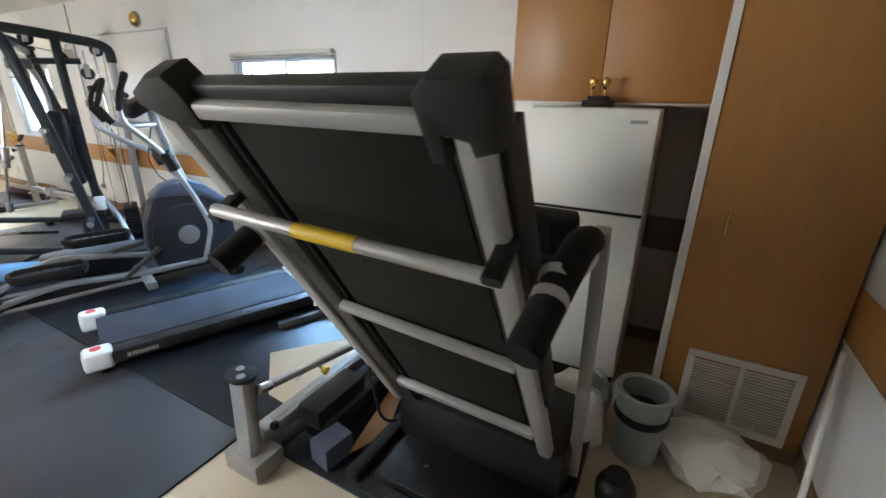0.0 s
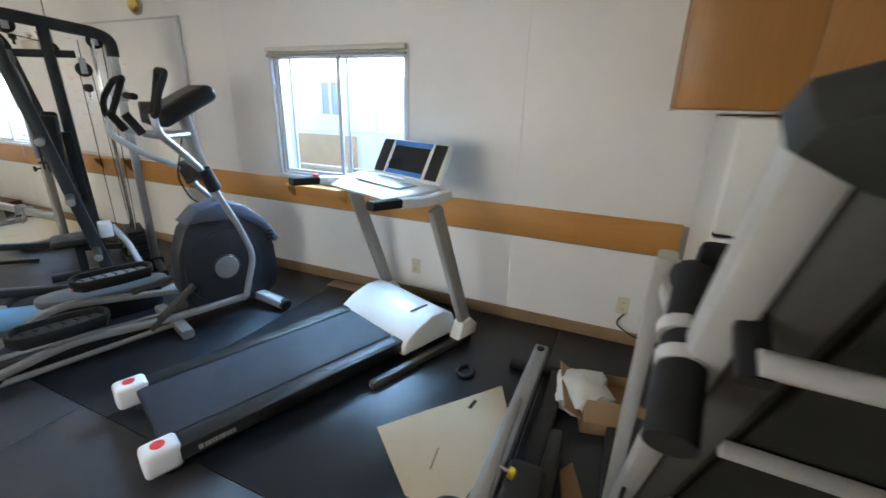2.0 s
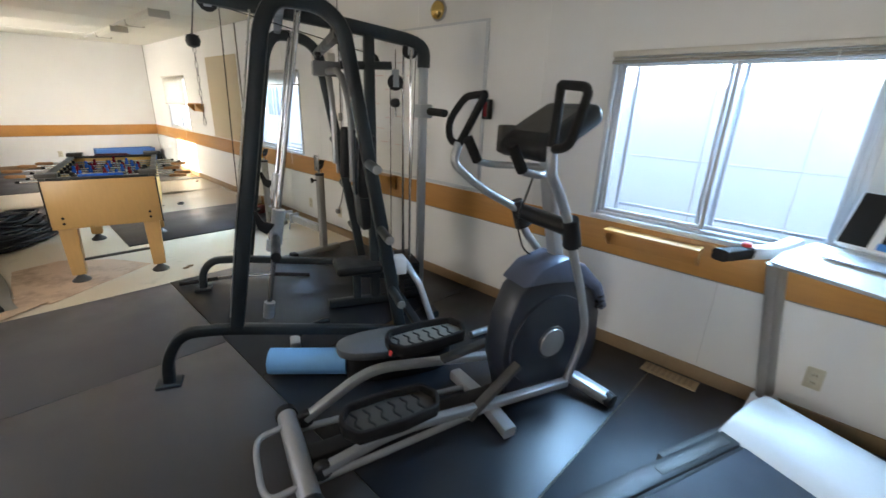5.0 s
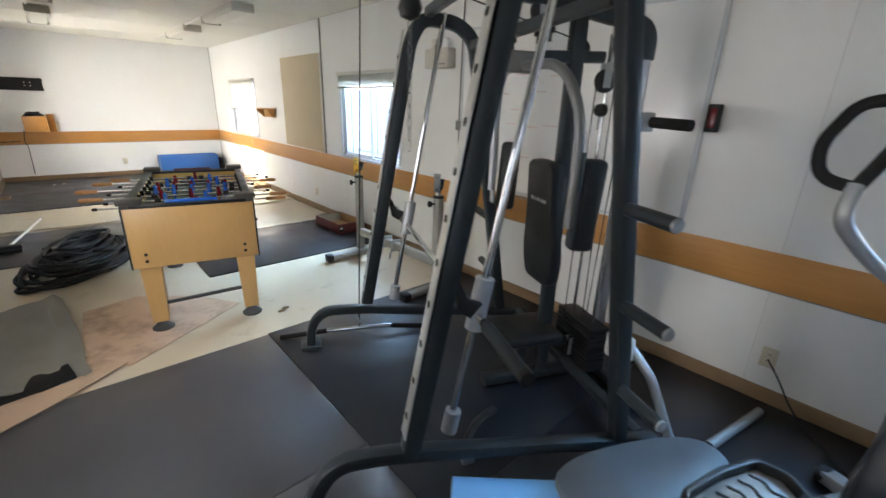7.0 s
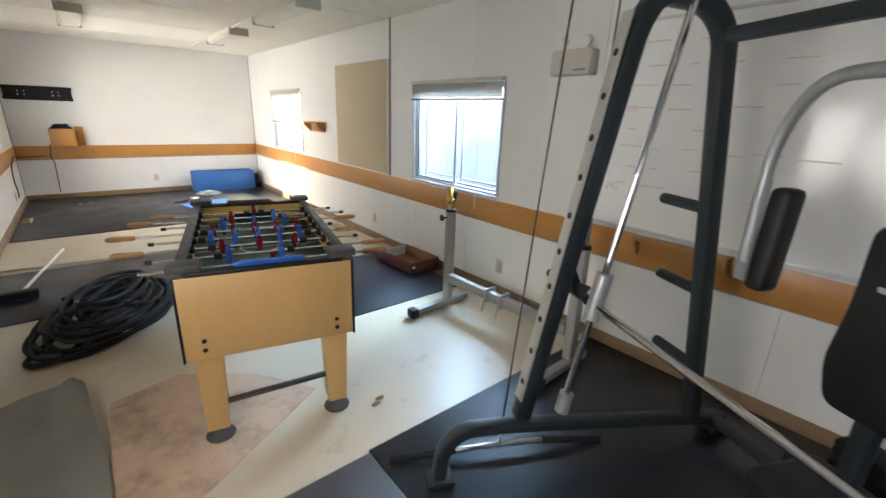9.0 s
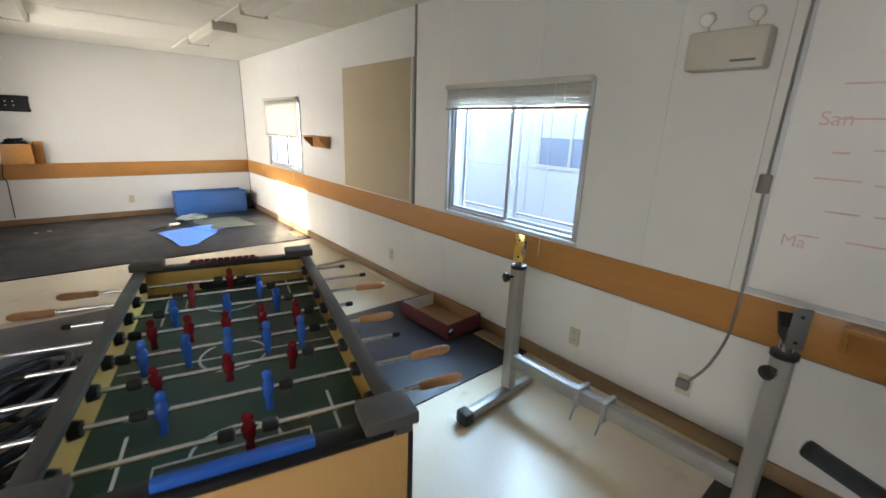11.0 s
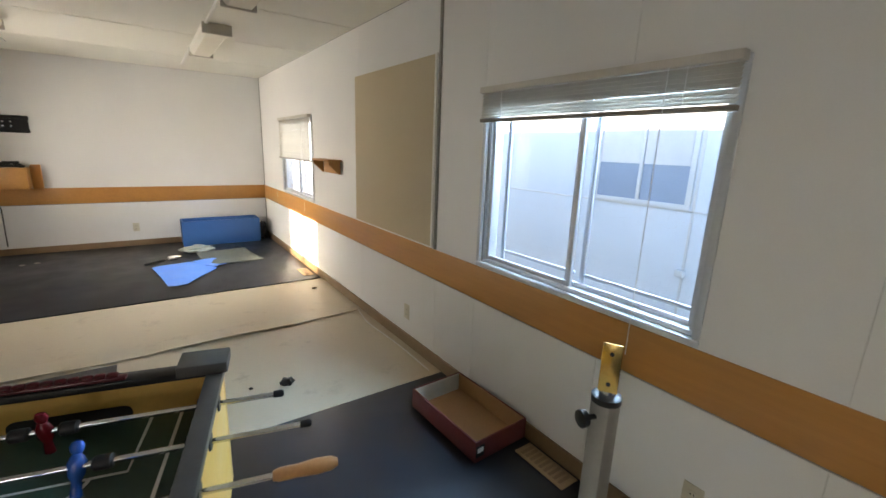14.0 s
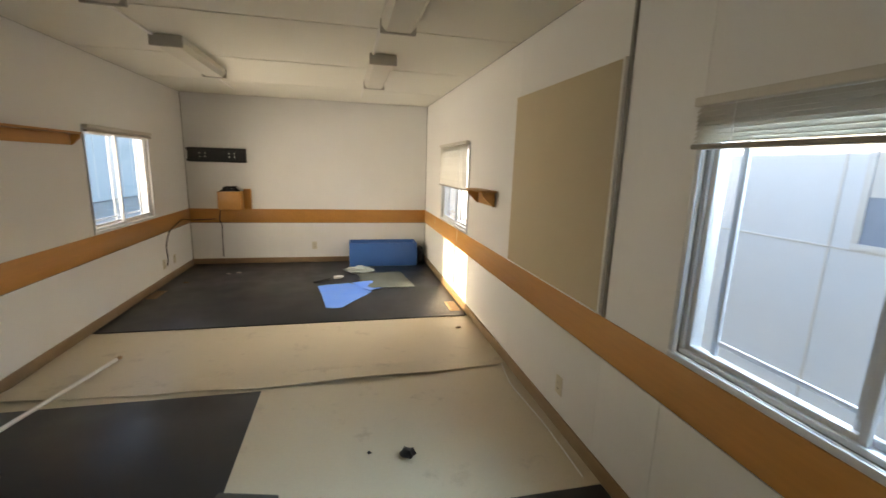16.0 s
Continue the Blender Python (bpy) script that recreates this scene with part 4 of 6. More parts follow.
# ---- rail trainer on the floor, beside the folded treadmill ----
RT = thing("rail_trainer", "low silver rail exercise machine lying on the mat", "exercise machine")
part("rail", box(-1.86, -0.50, 1.62, 1.70, 0.09, 0.155, 0.012), M_SILVER, RT)
part("rail_groove", box(-1.80, -0.56, 1.645, 1.675, 0.1552, 0.158), M_WARMGREY, RT)
bar = part("slide_bar", tube([(-1.83, 1.60, 0.37), (-1.05, 1.665, 0.175)], 0.034, 0.028), M_WARMGREY, RT)
part("bar_end", tube([(-1.885, 1.595, 0.384), (-1.83, 1.60, 0.37)], 0.042), M_CHROME, bar, "chrome bar end")
pin = part("knob_stem", lathe((-1.567, 1.612, 0.30), (0, -1, -0.2), [(0, 0.007), (0.04, 0.007)], n=10), M_CHROME, bar)
part("knob", lathe((-1.567, 1.575, 0.292), (0, -1, -0.2), [(0, 0.016), (0.004, 0.02), (0.02, 0.02), (0.026, 0.010)], n=14), M_YELLOW, bar, "yellow adjusting knob")
part("foot_block", prism([(-1.80, 1.36), (-1.66, 1.34), (-1.64, 1.44), (-1.78, 1.47)], 0.012, 0.12, "z", 0.008), M_SHELLBLUE, RT)
part("side_body", box(-1.70, -1.10, 1.44, 1.50, 0.03, 0.13, 0.02), M_BLACK, RT)
part("pull_knob", lathe((-1.83, 1.615, 0.17), (-0.3, -1, 0.4), [(0, 0.012), (0.02, 0.02), (0.04, 0.012)], n=12), M_BLACK, RT)
part("end_plate", box(-1.98, -1.84, 1.55, 1.74, 0.012, 0.10, 0.012), M_WARMGREY, RT)
up = part("upright_tube", tube([(-1.925, 1.645, 0.10), (-1.918, 1.636, 0.45)], 0.085, 0.06, up=(1, 0, 0)), M_SILVER, RT)
cap = lathe((-1.917, 1.636, 0.4505), (0, 0, 1), [(0, 0.062), (0.004, 0.066), (0.016, 0.066), (0.02, 0.06)], n=24)
for v in cap.verts:
    v.co.x = -1.917 + (v.co.x + 1.917) * 0.78
part("top_plate", cap, M_BLACK, up)
for d in (-0.022, 0.022):
    part("plate_hole", lathe((-1.917 + d * 0.7, 1.636 + d, 0.4708), (0, 0, 1), [(0, 0.016), (0.001, 0.016)], n=14), M_SILVER, up)
part("front_foot", box(-0.60, -0.52, 1.50, 1.82, 0.0105, 0.05, 0.01), M_BLACK, RT)
part("end_bolt", lathe((-0.56, 1.66, 0.156), (0, 0, 1), [(0, 0.02), (0.012, 0.02), (0.014, 0.012)], n=14), M_BLACK, RT)
part("carriage", box(-1.72, -1.40, 1.47, 1.60, 0.10, 0.20, 0.02), M_BLACK, RT)
part("lower_frame", box(-1.70, -0.62, 1.50, 1.58, 0.03, 0.09, 0.01), M_BLACK, RT)
for x in (-1.66, -1.50, -1.36):
    part("bolt", lathe((x, 1.60, 0.12), (0, 1, 0), [(0, 0.012), (0.016, 0.012), (0.018, 0.006)], n=10), M_CHROME, RT)
flat = thing("cardboard_sheet", "flat piece of torn cardboard on the mat", "cardboard")
part("sheet", sheet([(-1.33, 2.25), (-0.78, 1.81), (-0.95, 1.73), (-1.36, 1.72), (-1.60, 1.76), (-1.585, 1.96)], 0.0105, 0.004, 0.004, 2.0), M_CARDBOARD, flat)
part("slot", box(-0.035, 0.035, -0.009, 0.009, 0, 0.0012, m=pose(-0.99, 1.90, 0.0168, 0, 0, -8)), M_DARK, flat, "dark cut slot")
part("fold_mark", box(-0.06, 0.06, -0.004, 0.004, 0, 0.0012, m=pose(-1.38, 1.93, 0.0168, 0, 0, 8)), M_BASE, flat)
solid("plastic_ring", tube([(-0.75 + 0.055 * math.cos(a / 3), 2.03 + 0.045 * math.sin(a / 3), 0.02) for a in range(17)], 0.02, n=8), M_BLACK, "small black plastic ring on the mat", "ring")
carton = thing("carton", "opened brown cardboard carton with flaps", "carton", pose(-0.72, 1.28, 0.0, 0, 0, 12))
for a in ((-0.2, 0.2, -0.15, -0.145, 0.0105, 0.075), (-0.2, 0.2, 0.145, 0.15, 0.0105, 0.075), (-0.2, -0.195, -0.144, 0.144, 0.0105, 0.075), (0.195, 0.2, -0.144, 0.144, 0.0105, 0.075), (-0.194, 0.194, -0.144, 0.144, 0.0105, 0.015)):
    part("panel", box(*a), M_BROWNCARD, carton)
part("flap", box(-0.14, 0.14, -0.003, 0.003, 0, 0.11, m=pose(-0.20, 0, 0.073, 62, 0, 90)), M_BROWNCARD, carton)
part("flap", box(-0.19, 0.19, -0.003, 0.003, 0, 0.10, m=pose(0, 0.148, 0.073, 55, 0, 180)), M_BROWNCARD, carton)
solid("brown_board", prism([(-1.70, 1.335), (-1.535, 1.255), (-1.17, 1.39), (-1.24, 1.43)], 0.031, 0.045, "z", 0.003), M_TRAYIN, "bent brown fibreboard piece lying by the treadmill", "board")

# ---- standing treadmill ----
TM = thing("treadmill", "white and grey treadmill with a black belt and blue console", "treadmill", pose(-1.82, 3.133, 0.0105, 0, 0, -21))
part("running_deck", box(0.02, 1.30, -0.235, 0.235, 0.085, 0.118, 0.006), M_BELT, TM)
part("belt", box(0.03, 1.28, -0.205, 0.205, 0.1185, 0.124, 0.0025), M_BELT, TM)
part("belt_edge", box(0.04, 1.27, 0.207, 0.219, 0.119, 0.1215), M_DARK, TM)
for s in (1, -1):
    ya, yb = sorted((s * 0.222, s * 0.315))
    rail = part("side_rail", box(0.0, 1.32, ya, yb, 0.055, 0.128, 0.012), M_BLACK, TM)
    part("rail_tread", box(0.75, 1.18, min(s * 0.245, s * 0.29), max(s * 0.245, s * 0.29), 0.1285, 0.131, 0.001), M_SHELLBLUE if s < 0 else M_GREYLAM, rail)
    capb = part("rear_cap", box(-0.06, 0.075, s * 0.268 - 0.052, s * 0.268 + 0.052, 0.035, 0.150, 0.022, seg=3), M_WHITEPL, TM)
    bm = lathe((0.005, s * 0.268, 0.1502), (0, 0, 1), [(0, 0.026), (0.0015, 0.026)], n=20)
    part("red_dot", bm, M_RED, capb, "round red sticker")
    part("rear_foot", lathe((0.03, s * 0.25, 0.0), (0, 0, 1), [(0, 0.03), (0.02, 0.03), (0.036, 0.02)], n=16), M_BLACK, TM)
random.seed(3)
xx = 0.13
for w in (0.022, 0.012, 0.016, 0.012, 0.014, 0.012, 0.018, 0.012, 0.014, 0.016):
    part("side_lettering", box(xx, xx + w * 0.8, -0.3165, -0.3152, 0.075, 0.098), M_WARMGREY, TM)
    xx += w
hood = prism([(1.20, 0.105), (1.22, 0.135), (1.30, 0.185), (1.42, 0.225), (1.52, 0.225), (1.60, 0.18), (1.63, 0.10), (1.63, 0.045), (1.20, 0.045)], -0.345, 0.325, "y", 0.018)
part("motor_hood", hood, M_WHITEPL, TM)
part("hood_groove", box(1.36, 1.50, -0.22, -0.20, 0.2252, 0.2275), M_GREYLAM, TM)
for s in (1, -1):
    yy = s * 0.385 - 0.018
    part("base_skid", box(0.92, 1.70, yy - 0.022, yy + 0.022, 0.0, 0.045, 0.008), M_GREYLAM, TM)
    sh = prism([(1.55, 0.0455), (1.71, 0.0455), (1.72, 0.11), (1.66, 0.17), (1.59, 0.15)], yy - 0.045, yy + 0.045, "y", 0.015)
    part("mast_shoe", sh, M_WHITEPL, TM)
    part("mast", tube([(1.64, yy, 0.13), (1.365, yy, 0.905)], 0.05, 0.082, up=(1, 0, 0.35)), M_WARMGREY, TM)
    arm = part("handrail", tube(fillet([(1.46, yy, 0.975), (1.30, yy, 0.955), (1.12, yy, 0.975)], 0.08), 0.062, 0.05), M_WHITEPL, TM)
    part("grip", tube([(1.125, yy, 0.975), (0.95, yy, 0.985)], 0.058, 0.044), M_FOAM, arm, "black foam grip")
part("stop_button", lathe((1.11, 0.367, 1.0005), (0, 0, 1), [(0, 0.018), (0.012, 0.018), (0.016, 0.012)], n=16), M_RED, TM, "red stop button")
part("console_tray", prism([(1.16, 0.955), (1.24, 0.985), (1.46, 1.0), (1.50, 0.96), (1.44, 0.925), (1.2, 0.93)], -0.345, 0.31, "y", 0.012), M_WHITEPL, TM)
part("tray_inset", box(1.27, 1.40, -0.22, 0.20, 0.995, 1.0005, 0.002), M_SILVER, TM)
part("base_bar", box(1.60, 1.65, -0.36, 0.32, 0.01, 0.044, 0.006), M_GREYLAM, TM)
CT = pose(1.452, -0.04, 1.015, 0, 28, 0)
con = part("console", box(-0.012, 0.03, -0.29, 0.285, 0.0, 0.225, 0.01, m=CT), M_WHITEPL, TM)
part("display", box(-0.0145, -0.0125, -0.155, 0.155, 0.035, 0.185, 0, m=CT), M_BLACK, con)
part("blue_print", box(-0.0165, -0.0147, -0.165, 0.165, 0.186, 0.216, 0, m=CT), M_SCREENBLUE, con)
part("blue_print", box(-0.0165, -0.0147, -0.16, 0.16, 0.008, 0.034, 0, m=CT), M_SCREENBLUE, con)
for a, b in ((-0.28, -0.185), (0.185, 0.275)):
    part("speaker_panel", box(-0.0165, -0.0125, a, b, 0.008, 0.216, 0, m=CT), M_BLACK, con)
hp = solid("headphones", tube([CT @ Vector((-0.032, 0.09 + 0.04 * math.cos(a / 4), 0.06 + 0.04 * math.sin(a / 4))) for a in range(14)], 0.012, n=8), M_BLACK, "black headphones lying on the treadmill console", "headphones")
hp.matrix_basis = pose(-1.82, 3.133, 0.0105, 0, 0, -21)

# ---- elliptical trainer ----
EL = thing("elliptical_trainer", "dark elliptical trainer with silver arms and a round flywheel cover", "exercise machine", pose(-1.034, 3.903, 0.0105, 0, 0, -17))
hull = [(0.02, 0.05), (-0.05, 0.30), (-0.03, 0.50), (0.03, 0.65), (0.12, 0.735), (0.28, 0.755), (0.42, 0.70), (0.54, 0.58), (0.60, 0.44), (0.615, 0.25), (0.59, 0.12), (0.48, 0.05)]
part("shell", prism(hull, -0.085, 0.085, "y", 0.03), M_PLUM, EL)
part("top_shroud", prism([(0.04, 0.685), (0.13, 0.765), (0.28, 0.80), (0.42, 0.745), (0.56, 0.62), (0.635, 0.47), (0.60, 0.45), (0.51, 0.58), (0.38, 0.655), (0.20, 0.68)], -0.10, 0.10, "y", 0.02), M_SHELLBLUE, EL)
for s in (1, -1):
    disc = part("flywheel_cover", lathe((0.24, s * 0.086, 0.357), (0, s, 0), [(0, 0.252), (0.012, 0.25), (0.02, 0.22), (0.018, 0.09), (0.024, 0.085)], n=40), M_PLUM, EL)
    part("hub_badge", lathe((0.24, s * 0.1105, 0.357), (0, s, 0), [(0, 0.078), (0.006, 0.074), (0.007, 0.06)], n=28), M_SILVER, disc)
    for i in range(3):
        part("vent_slot", box(0.545, 0.59, s * 0.089 - 0.012, s * 0.089 + 0.012, 0.475 + 0.03 * i, 0.49 + 0.03 * i, 0.004), M_DARK, EL)
part("mast", tube(fillet([(0.30, 0, 0.76), (0.20, 0, 1.12), (0.16, 0, 1.36)], 0.1), 0.07, 0.055, up=(1, 0, 0)), M_SILVER, EL)
conE = part("console", box(-0.19, 0.18, -0.165, 0.165, -0.048, 0.048, 0.042, m=pose(0.155, 0, 1.385, 0, -29, 0), seg=4), M_BLACK, EL)
part("console_screen", box(-0.10, 0.10, -0.11, 0.11, 0.0485, 0.051, 0, m=pose(0.155, 0, 1.385, 0, -29, 0)), M_GREYLAM, conE)
part("fixed_handle", tube(fillet([(-0.10, -0.16, 1.24), (-0.02, -0.17, 1.22), (0.17, -0.05, 1.22), (0.17, 0.05, 1.22), (-0.02, 0.17, 1.22), (-0.10, 0.16, 1.24)], 0.05), 0.032), M_SILVER, EL)
for s in (1, -1):
    part("pulse_grip", tube([(-0.10, s * 0.16, 1.24), (-0.16, s * 0.155, 1.34)], 0.045), M_FOAM, EL)
part("pivot_housing", tube([(0.19, -0.17, 0.98), (0.19, 0.17, 0.98)], 0.08), M_BLACK, EL)
part("phone_holder", box(-0.02, 0.06, 0.10, 0.14, 1.28, 1.40, 0.01), M_GREYLAM, EL)
for s, du, ph in ((1, -0.04, 0.0), (-1, 0.05, 1.0)):
    y = s * 0.26
    w = s * 0.17
    arm = fillet([(-0.135 + (0.0 if s > 0 else 0.07), s * 0.27, 1.31 if s > 0 else 1.345), (-0.165 if s > 0 else -0.06, s * 0.27, 1.22 if s > 0 else 1.25), (-0.03 if s > 0 else 0.05, y - s * 0.03, 1.10 if s > 0 else 1.14), (0.19, w, 0.98), (0.22, w, 0.88), (0.36 - du, w, 0.68), (0.45 - du, w, 0.42), (0.36 - du, w, 0.10 + 0.04 * ph)], 0.09)
    a = part("swing_arm", tube(arm, 0.040), M_SILVER, EL)
    k, up = (0.0, 0.0) if s > 0 else (0.07, 0.035)
    low, high = (-0.135 + k, s * 0.27, 1.30 + up), (-0.055 + k, s * 0.195, 1.525 + up)
    loop = fillet([low, (-0.137 + k, s * 0.355, 1.315 + up), (-0.132 + k, s * 0.378, 1.40 + up), (-0.065 + k, s * 0.345, 1.515 + up), high], 0.045)
    part("loop_grip", tube(loop, 0.034), M_FOAM, a, "black foam loop grip")
    part("inner_grip", tube([low, (-0.095 + k, s * 0.233, 1.41 + up), high], 0.036), M_FOAM, a)
    part("elbow_cover", tube([(0.165, w + s * 0.02, 1.03), (0.215, w, 0.90)], 0.085, taper=(0.8, 1)), M_BLACK, a)
    yb = 0.20 if s > 0 else -0.12
    front = Vector((0.36 - du, w, 0.10 + 0.04 * ph))
    back = Vector((-0.62, yb, 0.17 + 0.10 * (1 - ph)))
    link = part("pedal_bar", tube(fillet([front, (-0.10, yb, 0.12 + 0.06 * (1 - ph)), back, (-0.93, yb, 0.10)], 0.12), 0.045, 0.04), M_SILVER, EL)
    z = 0.235 + 0.10 * (1 - ph)
    k = 0.32 if s > 0 else 0.0
    foot = [(-0.84, -0.03), (-0.80, -0.085), (-0.62, -0.095), (-0.46, -0.075), (-0.43, 0.0), (-0.46, 0.075), (-0.62, 0.095), (-0.80, 0.085), (-0.84, 0.03)]
    ped = part("pedal", prism([(p + k, yb + q) for p, q in foot], z, z + 0.03, "z", 0.008), M_BLACK, EL)
    part("pedal_tread", prism([(p * 0.94 - 0.04 + k, yb + q * 0.86) for p, q in foot], z + 0.0302, z + 0.036, "z", 0.001), M_WARMGREY if s > 0 else M_GREYLAM, ped)
    rim = [(p + k, yb + q, z + 0.045) for p, q in foot + foot[:1]]
    part("pedal_rim", tube(fillet(rim, 0.02, 3), 0.020, 0.045, n=8), M_BLACK, ped)
    if s > 0:
        part("badge", lathe((k - 0.845, yb - 0.04, z + 0.02), (-1, 0, 0.2), [(0, 0.016), (0.004, 0.014)], n=12), M_RED, ped, "small red badge")
    for i in range(6):
        part("pedal_rib", tube([(k - 0.785 + 0.055 * i + 0.008 * math.sin(j * 1.4), yb - 0.06 + 0.015 * j, z + 0.0375) for j in range(9)], 0.010, 0.004, n=8), M_BLACK, ped)
    part("roller", lathe((-0.93, yb - 0.02, 0.10), (0, 1, 0), [(0, 0.034), (0.006, 0.04), (0.034, 0.04), (0.04, 0.034)], n=18), M_BLACK, EL)
    part("track_rail", tube([(-0.98, yb, 0.055), (-0.10, yb * 0.6, 0.055)], 0.032), M_SILVER, EL)
    part("crank_arm", tube([(0.02, s * 0.12, 0.30), (-0.26, s * 0.13, 0.10 + 0.16 * (1 - ph))], 0.05, 0.03), M_GREYLAM, EL)
part("center_beam", tube([(-1.0, 0, 0.07), (0.10, 0, 0.07)], 0.09, 0.06), M_BLACK, EL)
part("rear_tube", tube([(-1.0, -0.25, 0.10), (-1.0, 0.25, 0.10)], 0.085), M_SILVER, EL)
for s in (1, -1):
    part("rear_cap", lathe((-1.0, s * 0.25, 0.10), (0, s, 0), [(0, 0.048), (0.03, 0.048), (0.04, 0.04)], n=18), M_BLACK, EL)
    part("rear_foot", lathe((-1.0, s * 0.22, 0.0), (0, 0, 1), [(0, 0.035), (0.03, 0.03), (0.06, 0.02)], n=14), M_BLACK, EL)
    part("front_leg", tube([(0.42, 0, 0.09), (0.52, s * 0.28, 0.04)], 0.075, 0.06), M_SILVER, EL)
    part("front_cap", lathe((0.52, s * 0.28, 0.04), (0.1, s, -0.15), [(-0.01, 0.04), (0.03, 0.04), (0.035, 0.03)], n=14), M_BLACK, EL)
    part("mid_leg", tube([(-0.10, 0, 0.07), (-0.10, s * 0.25, 0.045)], 0.07, 0.06), M_SILVER, EL)
part("lift_handle", tube(fillet([(-1.0, -0.17, 0.12), (-1.13, -0.17, 0.10), (-1.15, -0.10, 0.09), (-1.15, 0.10, 0.09), (-1.13, 0.17, 0.10), (-1.0, 0.17, 0.12)], 0.06), 0.026), M_SILVER, EL)
part("cable", tube(fillet([(0.16, 0.06, 1.20), (0.10, 0.09, 0.95), (0.16, 0.09, 0.80), (0.22, 0.06, 0.76)], 0.06), 0.010, n=6), M_BLACK, EL)
solid("power_lead", tube(fillet([(-0.02, 4.37, 0.26), (-0.07, 4.30, 0.20), (-0.10, 4.20, 0.05), (-0.25, 4.02, 0.018), (-0.48, 3.86, 0.018)], 0.1), 0.010, n=6), M_BLACK, "black power lead running from the wall outlet", "cable")
solid("foam_roller", lathe((-1.765, 4.945, 0.0845), (0.736, -0.677, 0), [(0, 0.055), (0.004, 0.073), (0.43, 0.073), (0.434, 0.055)], n=28), M_SKYBLUE, "light blue foam roller lying on the mat", "foam roller")
pad = [(0.36 * math.copysign(abs(math.cos(a * math.pi / 18)) ** 0.75, math.cos(a * math.pi / 18)), 0.135 * math.copysign(abs(math.sin(a * math.pi / 18)) ** 0.8, math.sin(a * math.pi / 18))) for a in range(36)]
stool = thing("padded_step", "grey oval padded step on the floor by the elliptical trainer", "step", pose(-1.195, 4.49, 0.0105, 0, 0, -26))
part("pad", prism(pad, 0.15, 0.205, "z", 0.02), M_GREYPAD, stool)
part("base", prism([(a * 0.86, b * 0.8) for a, b in pad], 0.0, 0.149, "z", 0.01), M_BLACK, stool)
floor_bar = thing("floor_bar", "silver steel bar lying on the mat by the wall", "bar")
part("tube", tube([(-0.64, 4.41, 0.035), (-0.17, 4.32, 0.035)], 0.045), M_SILVER, floor_bar)
part("end_cap", tube([(-0.17, 4.32, 0.035), (-0.15, 4.316, 0.035)], 0.048), M_BLACK, floor_bar)
solid("black_cup", lathe((-1.435, 4.640, 0.0715), (0.736, -0.677, 0), [(0, 0.06), (0.05, 0.06), (0.055, 0.05)], n=20), M_BLACK, "black end piece beside the foam roller", "cap")
solid("blue_rag", crumple((-1.03, 4.62, 0.05), (0.09, 0.07, 0.045), 4.4), M_SKYBLUE, "crumpled light blue cloth on the floor", "cloth")

# ---- smith machine and pulley tower ----
GM = thing("multi_gym", "large charcoal multi-gym with smith bar, pads and pulleys", "gym machine", pose(-1.605, 5.633, 0.0105, 0, 0, -25))
T = 0.066
FR = 0.635


def up_at(z):
    """The lean of the front uprights."""
    return 0.27 * (z - 0.29) / 1.6


def leg_at(z):
    """The lean of the rear uprights."""
    return 0.65 + 0.166 * (1.75 - z)


